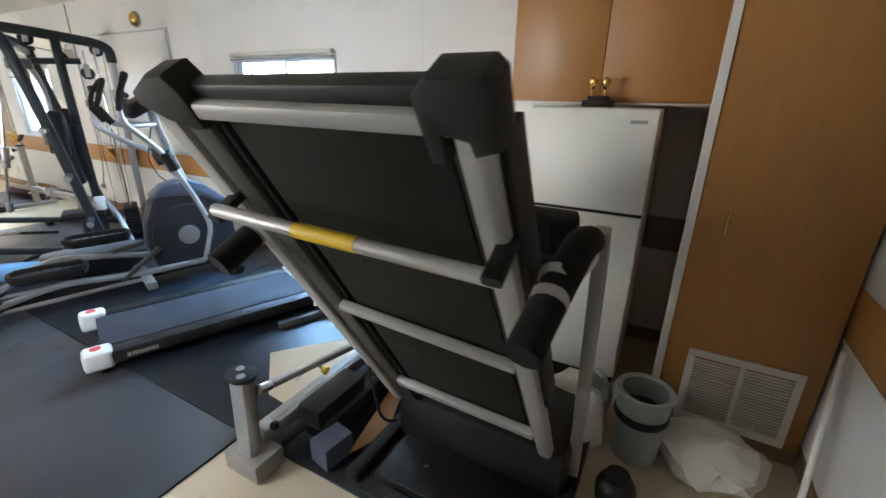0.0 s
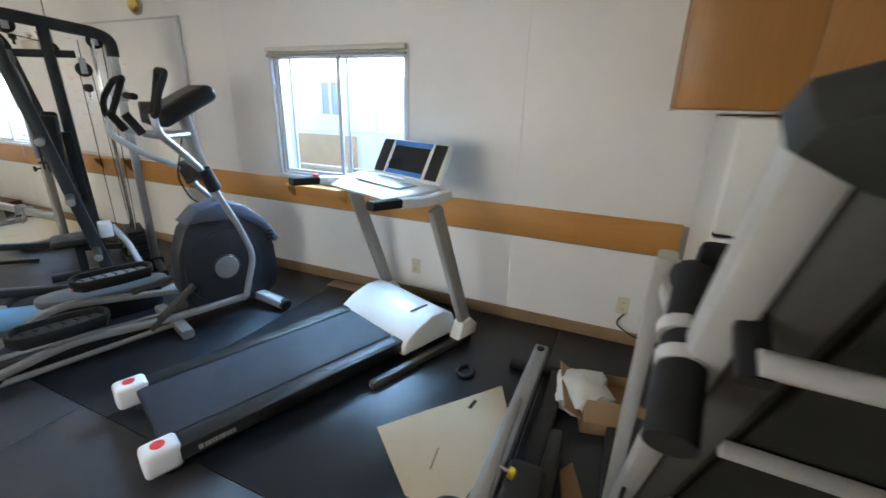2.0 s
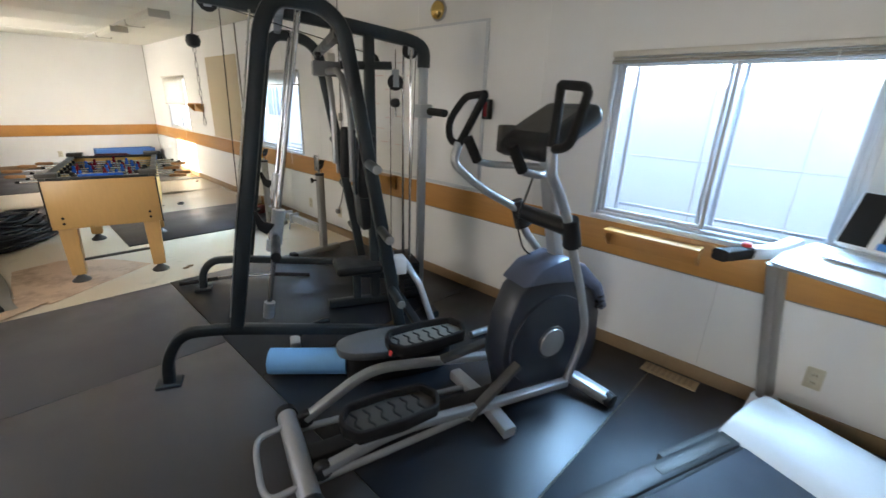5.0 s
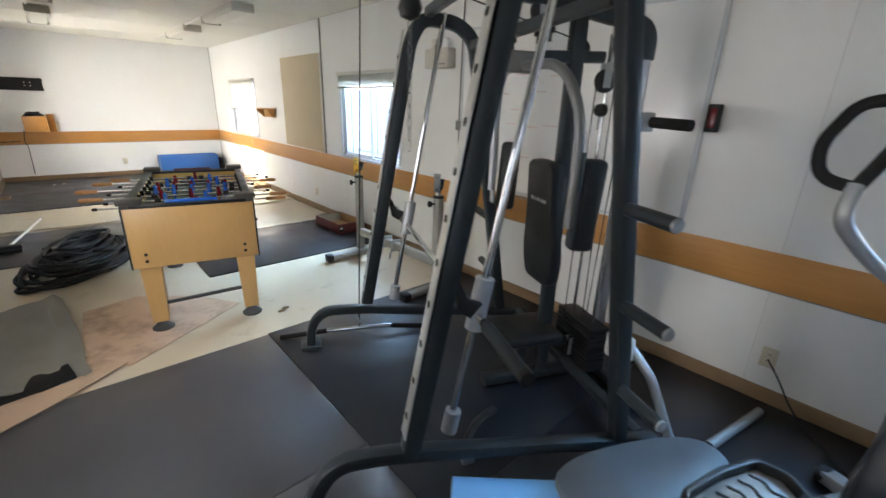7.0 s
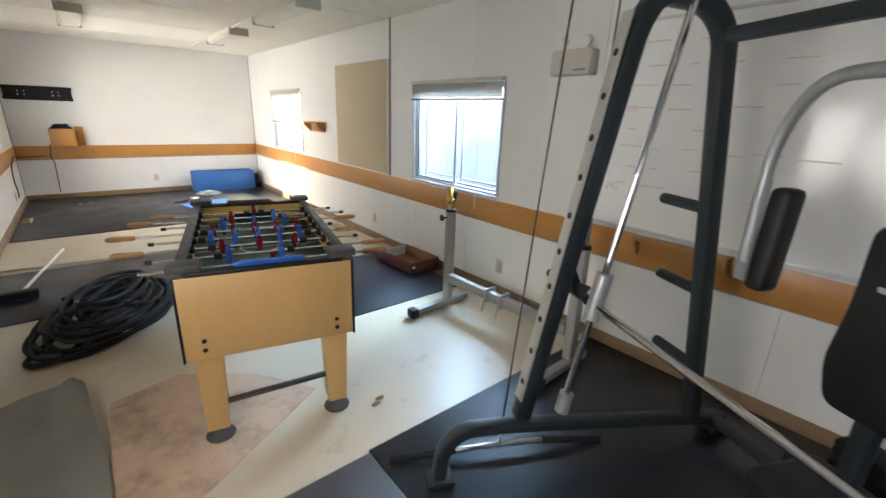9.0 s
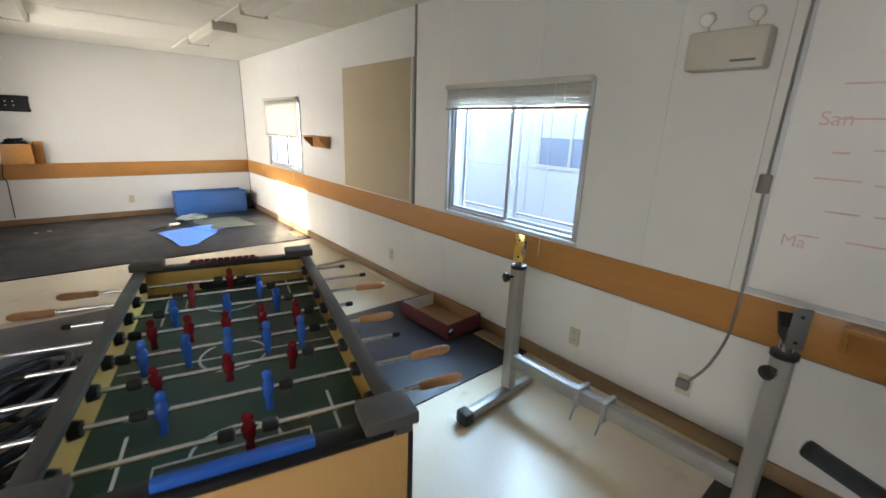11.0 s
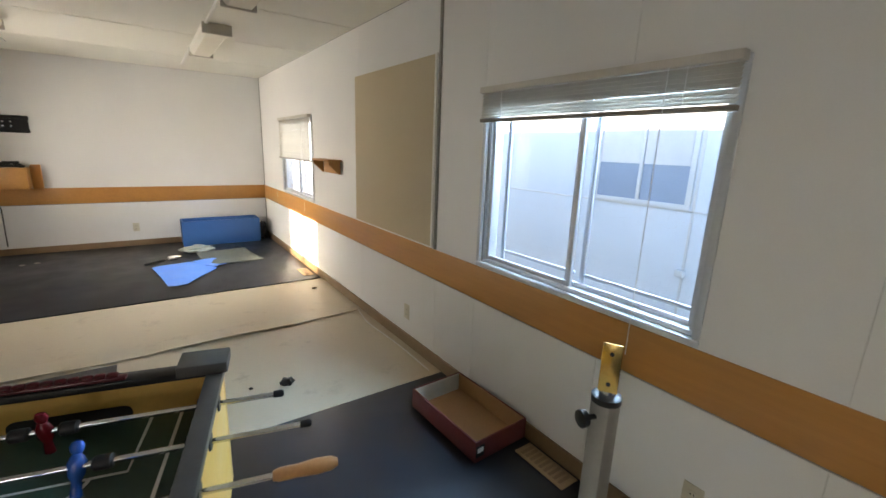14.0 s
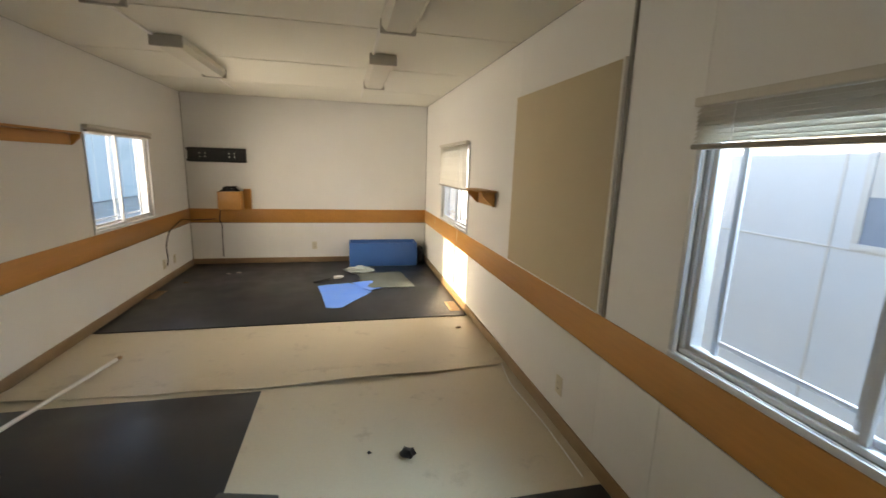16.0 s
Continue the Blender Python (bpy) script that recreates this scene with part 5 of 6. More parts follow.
for s in (1, -1):
    v = s * FR
    drop = 0.0 if s < 0 else 0.055
    part("base_tube", tube(fillet([(-0.36, v, 0.02), (-0.35, v, 0.15), (-0.27, v, 0.295 - drop), (-0.05, v, 0.285 - drop), (1.12, v, 0.075)], 0.10), 0.055, 0.06, up=(0, 1, 0)), M_GREYMETAL, GM)
    part("foot_plate", box(-0.42, -0.30, v - 0.05, v + 0.05, 0.0, 0.018, 0.004), M_GREYMETAL, GM)
    part("rear_foot", box(1.04, 1.15, v - 0.045, v + 0.045, 0.0, 0.045, 0.008), M_BLACK, GM)
    arch = fillet([(up_at(0.27), v, 0.27), (0.268, v, 1.80), (0.335, v, 1.905), (0.53, v, 1.895), (0.632, v, 1.815), (leg_at(1.2), v, 1.2), (leg_at(0.13), v, 0.13)], 0.075, 8)
    part("side_arch", tube(arch, 0.072, T, up=(0, 1, 0)), M_GREYMETAL, GM)
    # pale face plate with peg holes on the front upright
    up = part("hole_strip", tube([(up_at(0.36) - 0.036, v, 0.36), (up_at(1.84) - 0.036, v, 1.84)], 0.058, 0.006, up=(1, 0, 0)), M_STRIP, GM)
    for i in range(10):
        z = 0.442 + 0.141 * i
        bm = lathe((up_at(z) - 0.0395, v, z), (-1, 0, 0.17), [(0, 0.013), (0.0015, 0.013)], n=14)
        part("peg_hole", bm, M_DARK, up)
    rod = part("guide_rod", tube([(0.155, v - s * 0.045, 0.29), (0.445, v - s * 0.045, 1.93)], 0.028), M_CHROME, GM)
    part("rod_stop", tube([(0.16, v - s * 0.045, 0.30), (0.175, v - s * 0.045, 0.39)], 0.06), M_SILVER, GM)
    part("bar_carriage", tube([(0.235, v - s * 0.045, 0.73), (0.268, v - s * 0.045, 0.92)], 0.066), M_SILVER, GM)
    part("bar_hook", prism([(0.20, 0.80), (0.16, 0.83), (0.14, 0.92), (0.16, 0.93), (0.19, 0.87), (0.24, 0.85)], v - 0.012, v + 0.012, "y", 0.003), M_BLACK, GM)
    for z in (1.16, 0.79, 0.41):
        u = leg_at(z) - 0.012
        horn = part("weight_horn", tube([(u, v + s * 0.034, z), (u, v + s * 0.24, z + 0.0)], 0.05), M_GREYMETAL, GM)
        part("horn_tip", lathe((u, v + s * 0.24, z), (0, s, 0), [(0, 0.024), (0.008, 0.022), (0.01, 0.012)], n=14), M_SILVER, horn)
bar = part("smith_bar", tube([(0.24, -0.66, 0.79), (0.24, 0.62, 0.79)], 0.028), M_CHROME, GM)
for a, b in ((-0.69, -0.96), (0.64, 0.93)):
    part("bar_sleeve", tube([(0.24, a, 0.79), (0.24, b, 0.79)], 0.044), M_GREYMETAL, bar)
    part("sleeve_end", tube([(0.24, b, 0.79), (0.24, b + (0.02 if b > 0 else -0.02), 0.79)], 0.046), M_BLACK, bar)
part("top_front_beam", tube([(0.36, -0.60, 1.93), (0.36, 0.60, 1.93)], 0.05, 0.05), M_GREYMETAL, GM)
part("rear_cross_beam", tube([(1.06, -0.605, 0.085), (1.06, 0.605, 0.085)], 0.055, 0.05), M_GREYMETAL, GM)
part("rear_top_beam", tube([(0.62, -0.60, 1.79), (0.62, 0.60, 1.79)], 0.05, 0.05), M_GREYMETAL, GM)
boom = part("top_boom", tube(fillet([(-0.05, 0, 1.99), (0.30, 0, 1.96), (0.75, 0, 1.915), (1.16, 0, 1.86), (1.255, 0, 1.82), (1.255, 0, 1.70)], 0.09), 0.065, 0.08, up=(0, 0, 1)), M_GREYMETAL, GM)
part("rear_post", tube([(1.255, 0.0, 1.71), (1.25, 0.0, 0.02)], 0.06, 0.05, up=(0, 1, 0)), M_SILVER, GM)
part("mid_post", tube([(0.885, 0, 1.89), (0.888, 0, 1.10), (0.90, 0, 0.05)], 0.062, 0.07, up=(1, 0, 0)), M_GREYMETAL, GM)
part("floor_beam", tube([(0.55, 0, 0.04), (1.30, 0, 0.04)], 0.07, 0.06), M_GREYMETAL, GM)
part("floor_cross", tube([(1.25, -0.38, 0.035), (1.25, 0.38, 0.035)], 0.06, 0.05), M_GREYMETAL, GM)
for s in (1, -1):
    part("stack_rod", tube([(1.14, s * 0.09, 0.12), (1.14, s * 0.09, 1.80)], 0.018), M_CHROME, GM)
stack = part("weight_stack", box(1.08, 1.20, -0.16, 0.16, 0.10, 0.14, 0.005), M_BLACK, GM)
for i in range(7):
    part("weight_plate", box(1.08, 1.20, -0.16, 0.16, 0.142 + 0.032 * i, 0.171 + 0.032 * i, 0.005), M_BLACK, stack)
pulleys = [(0.0, 0.0, 1.965), (1.16, 0.0, 1.80), (1.06, 0.0, 1.60), (0.90, 0.0, 1.72), (1.08, 0.0, 0.16), (0.70, 0.0, 1.86)]
for u, v, z in pulleys:
    pu = part("pulley", lathe((u, v - 0.014, z), (0, 1, 0), [(0, 0.05), (0.004, 0.052), (0.010, 0.042), (0.018, 0.042), (0.024, 0.052), (0.028, 0.05)], n=22), M_BLACK, GM)
    part("pulley_plate", box(u - 0.02, u + 0.02, v + 0.016, v + 0.02, z - 0.03, z + 0.08, 0.002), M_SILVER, pu)
    part("pulley_plate", box(u - 0.02, u + 0.02, v - 0.02, v - 0.016, z - 0.03, z + 0.08, 0.002), M_SILVER, pu)
for pts in ([(1.06, 0, 1.80), (1.06, 0, 1.62)], [(1.03, 0.02, 1.60), (1.03, 0.02, 0.16)], [(1.10, -0.02, 1.60), (1.12, -0.02, 0.33)], [(1.20, 0.0, 1.78), (1.16, 0.0, 0.34)], [(0.05, 0.0, 1.95), (0.9, 0, 1.76)]):
    part("steel_cable", tube(pts, 0.006, n=6), M_BLACK, GM)
ball = part("cable_ball", lathe((1.06, 0.0, 1.44), (0, 0, 1), [(0, 0.004), (0.008, 0.026), (0.03, 0.034), (0.055, 0.026), (0.062, 0.004)], n=16), M_BLACK, GM)
part("cable_hook", tube([(1.06, 0, 1.44), (1.06, 0, 1.38)], 0.014, n=8), M_CHROME, GM)
# seat, back pad and butterfly arms
BP = pose(0.80, -0.025, 0.935, 0, -4, 0)
outline = fillet([(0.0, 0.31, 0), (0.115, 0.305, 0), (0.122, 0.05, 0), (0.15, -0.16, 0), (0.12, -0.31, 0), (-0.12, -0.31, 0), (-0.15, -0.16, 0), (-0.122, 0.05, 0), (-0.115, 0.305, 0), (0.0, 0.31, 0)], 0.05, 4)
bp = prism([(p.x, p.y) for p in outline[:-1]], -0.035, 0.035, "x", 0.02)
bp.transform(BP)
back = part("back_pad", bp, M_VINYLPAD, GM)
for k, w in enumerate((0.035, 0.012, 0.02, 0.012, 0.026)):
    y = -0.065 + 0.028 * k
    part("pad_mark", box(-0.0365, -0.0352, y - w / 2, y + w / 2, 0.115, 0.132, 0, m=BP), M_SILVER, back)
part("pad_bracket", box(0.835, 0.90, -0.05, 0.02, 0.70, 1.16, 0.008), M_GREYMETAL, GM)
part("seat_pad", box(0.60, 0.93, -0.15, 0.13, 0.30, 0.36, 0.026, seg=3), M_VINYLPAD, GM)
part("seat_post", tube([(0.76, 0, 0.07), (0.76, 0, 0.298)], 0.055, 0.06), M_GREYMETAL, GM)
part("seat_rail", tube([(0.76, 0, 0.26), (1.04, 0, 0.22)], 0.05, 0.05), M_GREYMETAL, GM)
piv = part("pivot_bracket", box(0.53, 0.70, -0.045, 0.045, 1.615, 1.70, 0.012), M_PIVOT, GM)
part("pivot_beam", tube([(0.70, 0, 1.685), (1.03, 0, 1.70)], 0.05, 0.05), M_GREYMETAL, GM)
part("pivot_pin", lathe((0.57, 0.0, 1.70), (0, 0, 1), [(0, 0.012), (0.03, 0.012), (0.032, 0.02), (0.05, 0.018)], n=14), M_BLACK, piv)
for s in (1, -1):
    arm = part("butterfly_arm", tube(fillet([(0.62, s * 0.03, 1.64), (0.66, s * 0.28, 1.64), (0.695, s * 0.40, 1.45), (0.695, s * 0.40, 1.02)], 0.14, 8), 0.042), M_PIVOT if s < 0 else M_SILVER, GM)
    part("arm_pad", box(-0.052, 0.052, -0.038, 0.038, -0.19, 0.19, 0.026, m=pose(0.782, s * 0.375, 1.10, 0, 3, s * 8), seg=3), M_VINYLPAD, arm)
    part("arm_plate", box(0.700, 0.714, s * 0.405 - 0.022, s * 0.405 + 0.022, 0.945, 1.32, 0.003), M_SILVER if s > 0 else M_GREYMETAL, arm)
    part("arm_knob", lathe((0.72, s * 0.05, 1.74), (0, 0, 1), [(0, 0.008), (0.03, 0.008), (0.032, 0.02), (0.055, 0.02), (0.06, 0.01)], n=14), M_BLACK, arm)
side = part("dip_handle", tube([(1.27, -0.11, 1.425), (1.30, -0.31, 1.42)], 0.05), M_FOAM, GM)
part("dip_bracket", box(1.20, 1.29, -0.11, 0.05, 1.38, 1.47, 0.01), M_SILVER, GM)
legd = part("leg_lever", tube(fillet([(0.98, -0.52, 0.53), (1.05, -0.62, 0.40), (1.14, -0.76, 0.05)], 0.03), 0.042), M_SILVER, GM)
part("lever_block", box(0.90, 0.98, -0.58, -0.48, 0.46, 0.57, 0.012), M_WHITEPL, GM, "white end block")
part("lever_foot", tube([(1.02, -0.86, 0.025), (1.28, -0.66, 0.025)], 0.045), M_SILVER, GM)
part("row_pedal", tube(fillet([(0.30, -0.42, 0.03), (0.36, -0.35, 0.06), (0.44, -0.28, 0.05), (0.52, -0.24, 0.04)], 0.04), 0.035), M_BLACK, GM)
part("row_pedal_link", box(0.26, 0.32, -0.50, -0.40, 0.0005, 0.05, 0.01), M_SILVER, GM)
# long cable with chain and lat bar at the far side, a second chain at the near side
LB = thing("lat_pulldown_bar", "black-gripped chrome lat bar hanging on a long cable", "gym accessory")
for x0, x1, mat, d in (((-1.345, 6.31, 0.055), (-1.53, 6.41, 0.052), M_CHROME, 0.026), ((-1.345, 6.31, 0.055), (-1.16, 6.21, 0.052), M_CHROME, 0.026), ((-1.53, 6.41, 0.052), (-1.78, 6.56, 0.022), M_FOAM, 0.032), ((-1.16, 6.21, 0.052), (-0.90, 6.06, 0.022), M_FOAM, 0.032)):
    part("bar" if mat is M_CHROME else "grip", tube([x0, x1], d), mat, LB)
part("cable", tube([(-1.345, 6.31, 0.075), (-1.348, 6.23, 1.2), (-1.352, 6.14, 2.41)], 0.007, n=6), M_BLACK, LB)
part("cable_end", lathe((-1.345, 6.31, 0.068), (0, 0, 1), [(0, 0.008), (0.02, 0.014), (0.04, 0.014), (0.06, 0.005)], n=12), M_CHROME, LB)
CH = thing("hanging_chain", "chrome chain with a black ball hanging from the gym", "chain")
part("ball", lathe((-1.89, 5.05, 1.68), (0, 0, 1), [(0, 0.004), (0.008, 0.024), (0.028, 0.031), (0.05, 0.024), (0.058, 0.004)], n=16), M_BLACK, CH)
part("cord", tube([(-1.89, 5.05, 1.738), (-1.82, 5.10, 2.06)], 0.006, n=6), M_BLACK, CH)
for i in range(11):
    z = 1.674 - 0.030 * i
    a = math.pi / 2 * (i % 2)
    ring = [(-1.89 + 0.0055 * math.cos(t * math.pi / 6) * math.cos(a), 5.05 + 0.0055 * math.cos(t * math.pi / 6) * math.sin(a), z - 0.017 * math.sin(t * math.pi / 6)) for t in range(13)]
    part("link", tube(ring, 0.0026, n=6), M_PIVOT, CH)

# ---- bench press stand ----
ST = thing("barbell_stand", "grey steel barbell stand with two adjustable posts", "stand")
for y in (7.69, 6.545):
    x = -0.50 if y > 7 else -0.465
    part("foot_bar", tube([(-0.86 if y > 7 else -0.80, y - 0.03, 0.045), (-0.30, y + 0.0, 0.045)], 0.06, 0.055), M_WARMGREY, ST)
    part("foot_cap", box(-0.90 if y > 7 else -0.84, -0.835 if y > 7 else -0.775, y - 0.07, y + 0.01, 0.008, 0.08, 0.012), M_BLACK, ST)
    post = part("post", tube([(x, y, 0.07), (x, y, 0.80)], 0.068, 0.068), M_WARMGREY, ST)
    part("collar", lathe((x, y, 0.79), (0, 0, 1), [(0, 0.042), (0.018, 0.042), (0.02, 0.036)], n=20), M_BLACK, post)
    part("inner_tube", tube([(x, y, 0.80), (x, y, 0.86)], 0.046), M_CHROME, post)
    knob = lathe((x - 0.032, y + 0.008, 0.745), (-0.95, 0.3, 0), [(0, 0.008), (0.03, 0.008), (0.032, 0.024), (0.05, 0.026), (0.054, 0.02)], n=18)
    part("knob", knob, M_BLACK, post)
    # both catches are brass; the near one has its shade as a grey colour
    part("bar_catch", box(-0.026, 0.026, -0.045, -0.039, 0.84, 0.985, 0.002, m=pose(x, y, 0, 0, 0, -60)), M_GOLD if y > 7 else M_PIVOT, post, "brass-coloured bar catch" if y > 7 else "brass bar catch coloured dull grey for shade")
    for z in (0.865, 0.955):
        part("catch_hole", lathe((x - 0.0394, y - 0.0228, z), (-0.866, -0.5, 0), [(0, 0.006), (0.001, 0.006)], n=10), M_DARK, post)
    hook = prism([(-0.038, 0.85), (0.03, 0.86), (0.075, 0.925), (0.06, 0.93), (0.02, 0.89), (-0.038, 0.89)], -0.025, 0.025, "x", 0.003)
    hook.transform(pose(x, y, 0, 0, 0, -60))
    part("catch_hook", hook, M_BLACK, post)
part("beam", tube([(-0.50, 7.66, 0.25), (-0.47, 6.58, 0.25)], 0.06, 0.075), M_WARMGREY, ST)
for y in (7.24, 7.10):
    part("clamp", box(-0.535, -0.43, y - 0.012, y + 0.012, 0.20, 0.305, 0.004), M_SILVER, ST)
    part("clamp_pin", tube([(-0.54, y, 0.20), (-0.545, y + 0.01, 0.13)], 0.012), M_SILVER, ST)

# ---- foosball table ----
FB = thing("foosball_table", "maple and grey foosball table with red and blue players", "foosball table", pose(-2.073, 7.06, 0.0, 0, 0, -13.5) @ Matrix.Diagonal((1.02, 1, 0.974, 1)))
LW, LL = 0.348, 1.412
part("end_panel", box(-LW, LW, 0.0, 0.022, 0.475, 0.862, 0.003), M_MAPLE, FB)
part("end_panel", box(-LW, LW, LL - 0.022, LL, 0.475, 0.862, 0.003), M_MAPLE, FB)
sides = {}
for s in (1, -1):
    a, b = sorted((s * (LW - 0.022), s * LW))
    sides[s] = part("side_panel", box(a, b, 0.023, LL - 0.023, 0.475, 0.862, 0.003), M_YELLOWWOOD, FB)
    c, d = sorted((s * (LW - 0.034), s * (LW + 0.008)))
    part("top_rail", box(c, d, -0.008, LL + 0.008, 0.8625, 0.885, 0.004), M_GREYLAM, FB)
    part("edge_strip", box(min(s * (LW + 0.001), s * (LW + 0.010)), max(s * (LW + 0.001), s * (LW + 0.010)), -0.004, 0.014, 0.47, 0.8615, 0.002), M_BLACK, FB)
for y0, y1 in ((-0.008, 0.05), (LL - 0.05, LL + 0.008)):
    part("top_rail", box(-LW + 0.035, LW - 0.035, y0, y1, 0.8625, 0.883, 0.004), M_BLACK, FB)
    yi = (0.0225, 0.0265) if y0 < 0 else (LL - 0.0265, LL - 0.0225)
    part("inner_lining", box(-LW + 0.046, LW - 0.046, *yi, 0.751, 0.861), M_YELLOWWOOD, FB)
    for s in (1, -1):
        a, b = sorted((s * (LW - 0.10), s * (LW + 0.02)))
        yy = (y0, y0 + 0.085) if y0 < 0 else (y1 - 0.085, y1)
        part("corner_block", box(a, b, yy[0] - 0.006, yy[1] + 0.006, 0.8835 + 0.0025, 0.918, 0.004), M_GREYLAM, FB)
part("scorer", box(-0.13, 0.15, 0.005, 0.03, 0.885, 0.905, 0.004), M_BLUEPL, FB, "dark blue scoring counter")
sc = part("scorer", box(-0.16, 0.13, LL - 0.045, LL - 0.020, 0.884, 0.894, 0.004), M_MAROON, FB, "dark red scoring beads")
for i in range(10):
    part("bead", lathe((-0.15 + 0.0265 * i, LL - 0.032, 0.897), (1, 0, 0), [(0, 0.006), (0.004, 0.009), (0.020, 0.009), (0.024, 0.006)], n=10), M_MAROON, sc)
part("playfield", box(-LW + 0.023, LW - 0.023, 0.024, LL - 0.024, 0.735, 0.75, 0.0), M_FIELD, FB)
part("underside", box(-LW + 0.023, LW - 0.023, 0.024, LL - 0.024, 0.48, 0.49, 0.0), M_MAPLE, FB)
for y in (0.0275, LL - 0.0285):
    oval = fillet([(0.0, 0.80, 0), (0.13, 0.80, 0), (0.13, 0.7515, 0), (-0.13, 0.7515, 0), (-0.13, 0.80, 0), (0.0, 0.80, 0)], 0.03, 4)
    part("goal_mouth", prism([(p.x, p.y) for p in oval[:-1]], y, y + 0.001, "y"), M_DARK, FB)


def field_line(pts):
    part("field_line", tube([(a, b, 0.7512) for a, b in pts], 0.008, 0.0012), M_WHITEPL, FB)


field_line([(-LW + 0.03, LL / 2), (LW - 0.03, LL / 2)])
field_line([(0.10 * math.cos(math.pi * i / 16), LL / 2 + 0.10 * math.sin(math.pi * i / 16)) for i in range(33)])
for e in (0, 1):
    f = (lambda y: y) if e == 0 else (lambda y: LL - y)
    field_line([(-0.17, f(0.03)), (-0.17, f(0.24)), (0.17, f(0.24)), (0.17, f(0.03))])
    field_line([(-0.24, f(0.03)), (-0.24, f(0.38))])
    field_line([(0.24, f(0.03)), (0.24, f(0.38))])
    field_line([(0.10 * math.cos(math.pi * i / 16), f(0.24 + 0.08 * math.sin(math.pi * i / 16))) for i in range(17)])


def player(mat):
    """One player figure, as a single turned and shaped peg."""
    bm = lathe((0, 0, -0.075), (0, 0, 1), [(0, 0.006), (0.005, 0.011), (0.02, 0.010), (0.04, 0.009), (0.058, 0.015), (0.085, 0.0175), (0.10, 0.012), (0.106, 0.008), (0.112, 0.012), (0.124, 0.0135), (0.134, 0.009), (0.138, 0.001)], n=12)
    for v in bm.verts:
        v.co.y *= 0.75
        v.co.z *= 0.86
    return mesh_of("player", bm, mat)


ME = {"b": player(M_BLUEPL), "r": player(M_REDPL)}
# each rod: place, handle side, outer ends on both sides, lean, players
RODS = [(0.168, 1, 0.46, 0.50, 8, "r:0.03"), (0.313, 1, 0.50, 0.47, -12, "b:0.082 b:-0.153"), (0.455, -1, 0.49, 0.52, 18, "r:0.163 r:-0.01 r:-0.183"),
        (0.60, 1, 0.42, 0.50, -6, "b:0.21 b:0.102 b:-0.01 b:-0.122 b:-0.234"), (0.745, -1, 0.41, 0.60, 10, "r:0.216 r:0.10 r:-0.015 r:-0.126 r:-0.229"),
        (0.89, 1, 0.49, 0.48, 4, "b:0.162 b:-0.012 b:-0.182"), (1.035, -1, 0.55, 0.56, -25, "b:0.11 r:-0.137"), (1.18, -1, 0.49, 0.47, 10, "r:0.0")]
random.seed(11)
for y, s, right, left, tilt, men in RODS:
    y *= 1.07
    rod = part("rod", tube([(-left, y, 0.835), (right, y, 0.835)], 0.0135), M_CHROME, FB)
    hx = right if s > 0 else -left
    part("handle", lathe((hx - s * 0.01, y, 0.835), (s, 0, 0), [(0, 0.010), (0.012, 0.014), (0.05, 0.0135), (0.085, 0.0165), (0.115, 0.0145), (0.128, 0.008)], n=14), M_HANDLE, rod)
    ex = -left if s > 0 else right
    part("rod_tip", lathe((ex, y, 0.835), (-s, 0, 0), [(-0.010, 0.0095), (0.010, 0.0105), (0.016, 0.007)], n=12), M_BLACK, rod)
    for q in (1, -1):
        part("bushing", lathe((q * (LW - 0.045), y, 0.835), (q, 0, 0), [(0, 0.020), (0.02, 0.024), (0.026, 0.024)], n=14), M_BLACK, rod)
        part("rod_plate", lathe((q * (LW + 0.0005), y, 0.835), (q, 0, 0), [(0, 0.022), (0.004, 0.02)], n=14), M_BLACK, rod)
    places = []
    for man in men.split():
        team, x = man.split(":")
        places.append(float(x))
        ob = new("player", ME[team])
        ob.parent = rod
        ob.matrix_basis = pose(float(x), y, 0.835, tilt + random.uniform(-5, 5), 0, 0)
    for x in (min(places) - 0.045, max(places) + 0.045):
        part("bumper", lathe((x - 0.018, y, 0.835), (1, 0, 0), [(0, 0.012), (0.004, 0.016), (0.032, 0.016), (0.036, 0.012)], n=12), M_BLACK, rod)
for s in (1, -1):
    for y in (0.03, LL - 0.03 - 0.10):
        a, b = sorted((s * (LW - 0.023), s * (LW - 0.135)))
        leg = part("leg", prism([(a, 0.4745), (b, 0.4745), (b - 0.012, 0.07), (a + 0.012, 0.07)], y, y + 0.10, "y", 0.004), M_MAPLE, FB)
        c = (a + b) / 2
        part("leveller", lathe((c, y + 0.05, 0.0), (0, 0, 1), [(0, 0.062), (0.012, 0.064), (0.03, 0.045), (0.05, 0.022), (0.069, 0.016)], n=22), M_GREYLAM, leg)
    for z in (0.52, 0.565):
        for y in (-0.001,):
            part("bolt", lathe((s * (LW - 0.075), y, z), (0, -1, 0), [(0, 0.010), (0.004, 0.010), (0.005, 0.005)], n=12), M_DARK, FB)
part("leg_bar", tube([(-0.225, 0.08, 0.185), (0.225, 0.08, 0.215)], 0.03, 0.02), M_GREYLAM, FB)

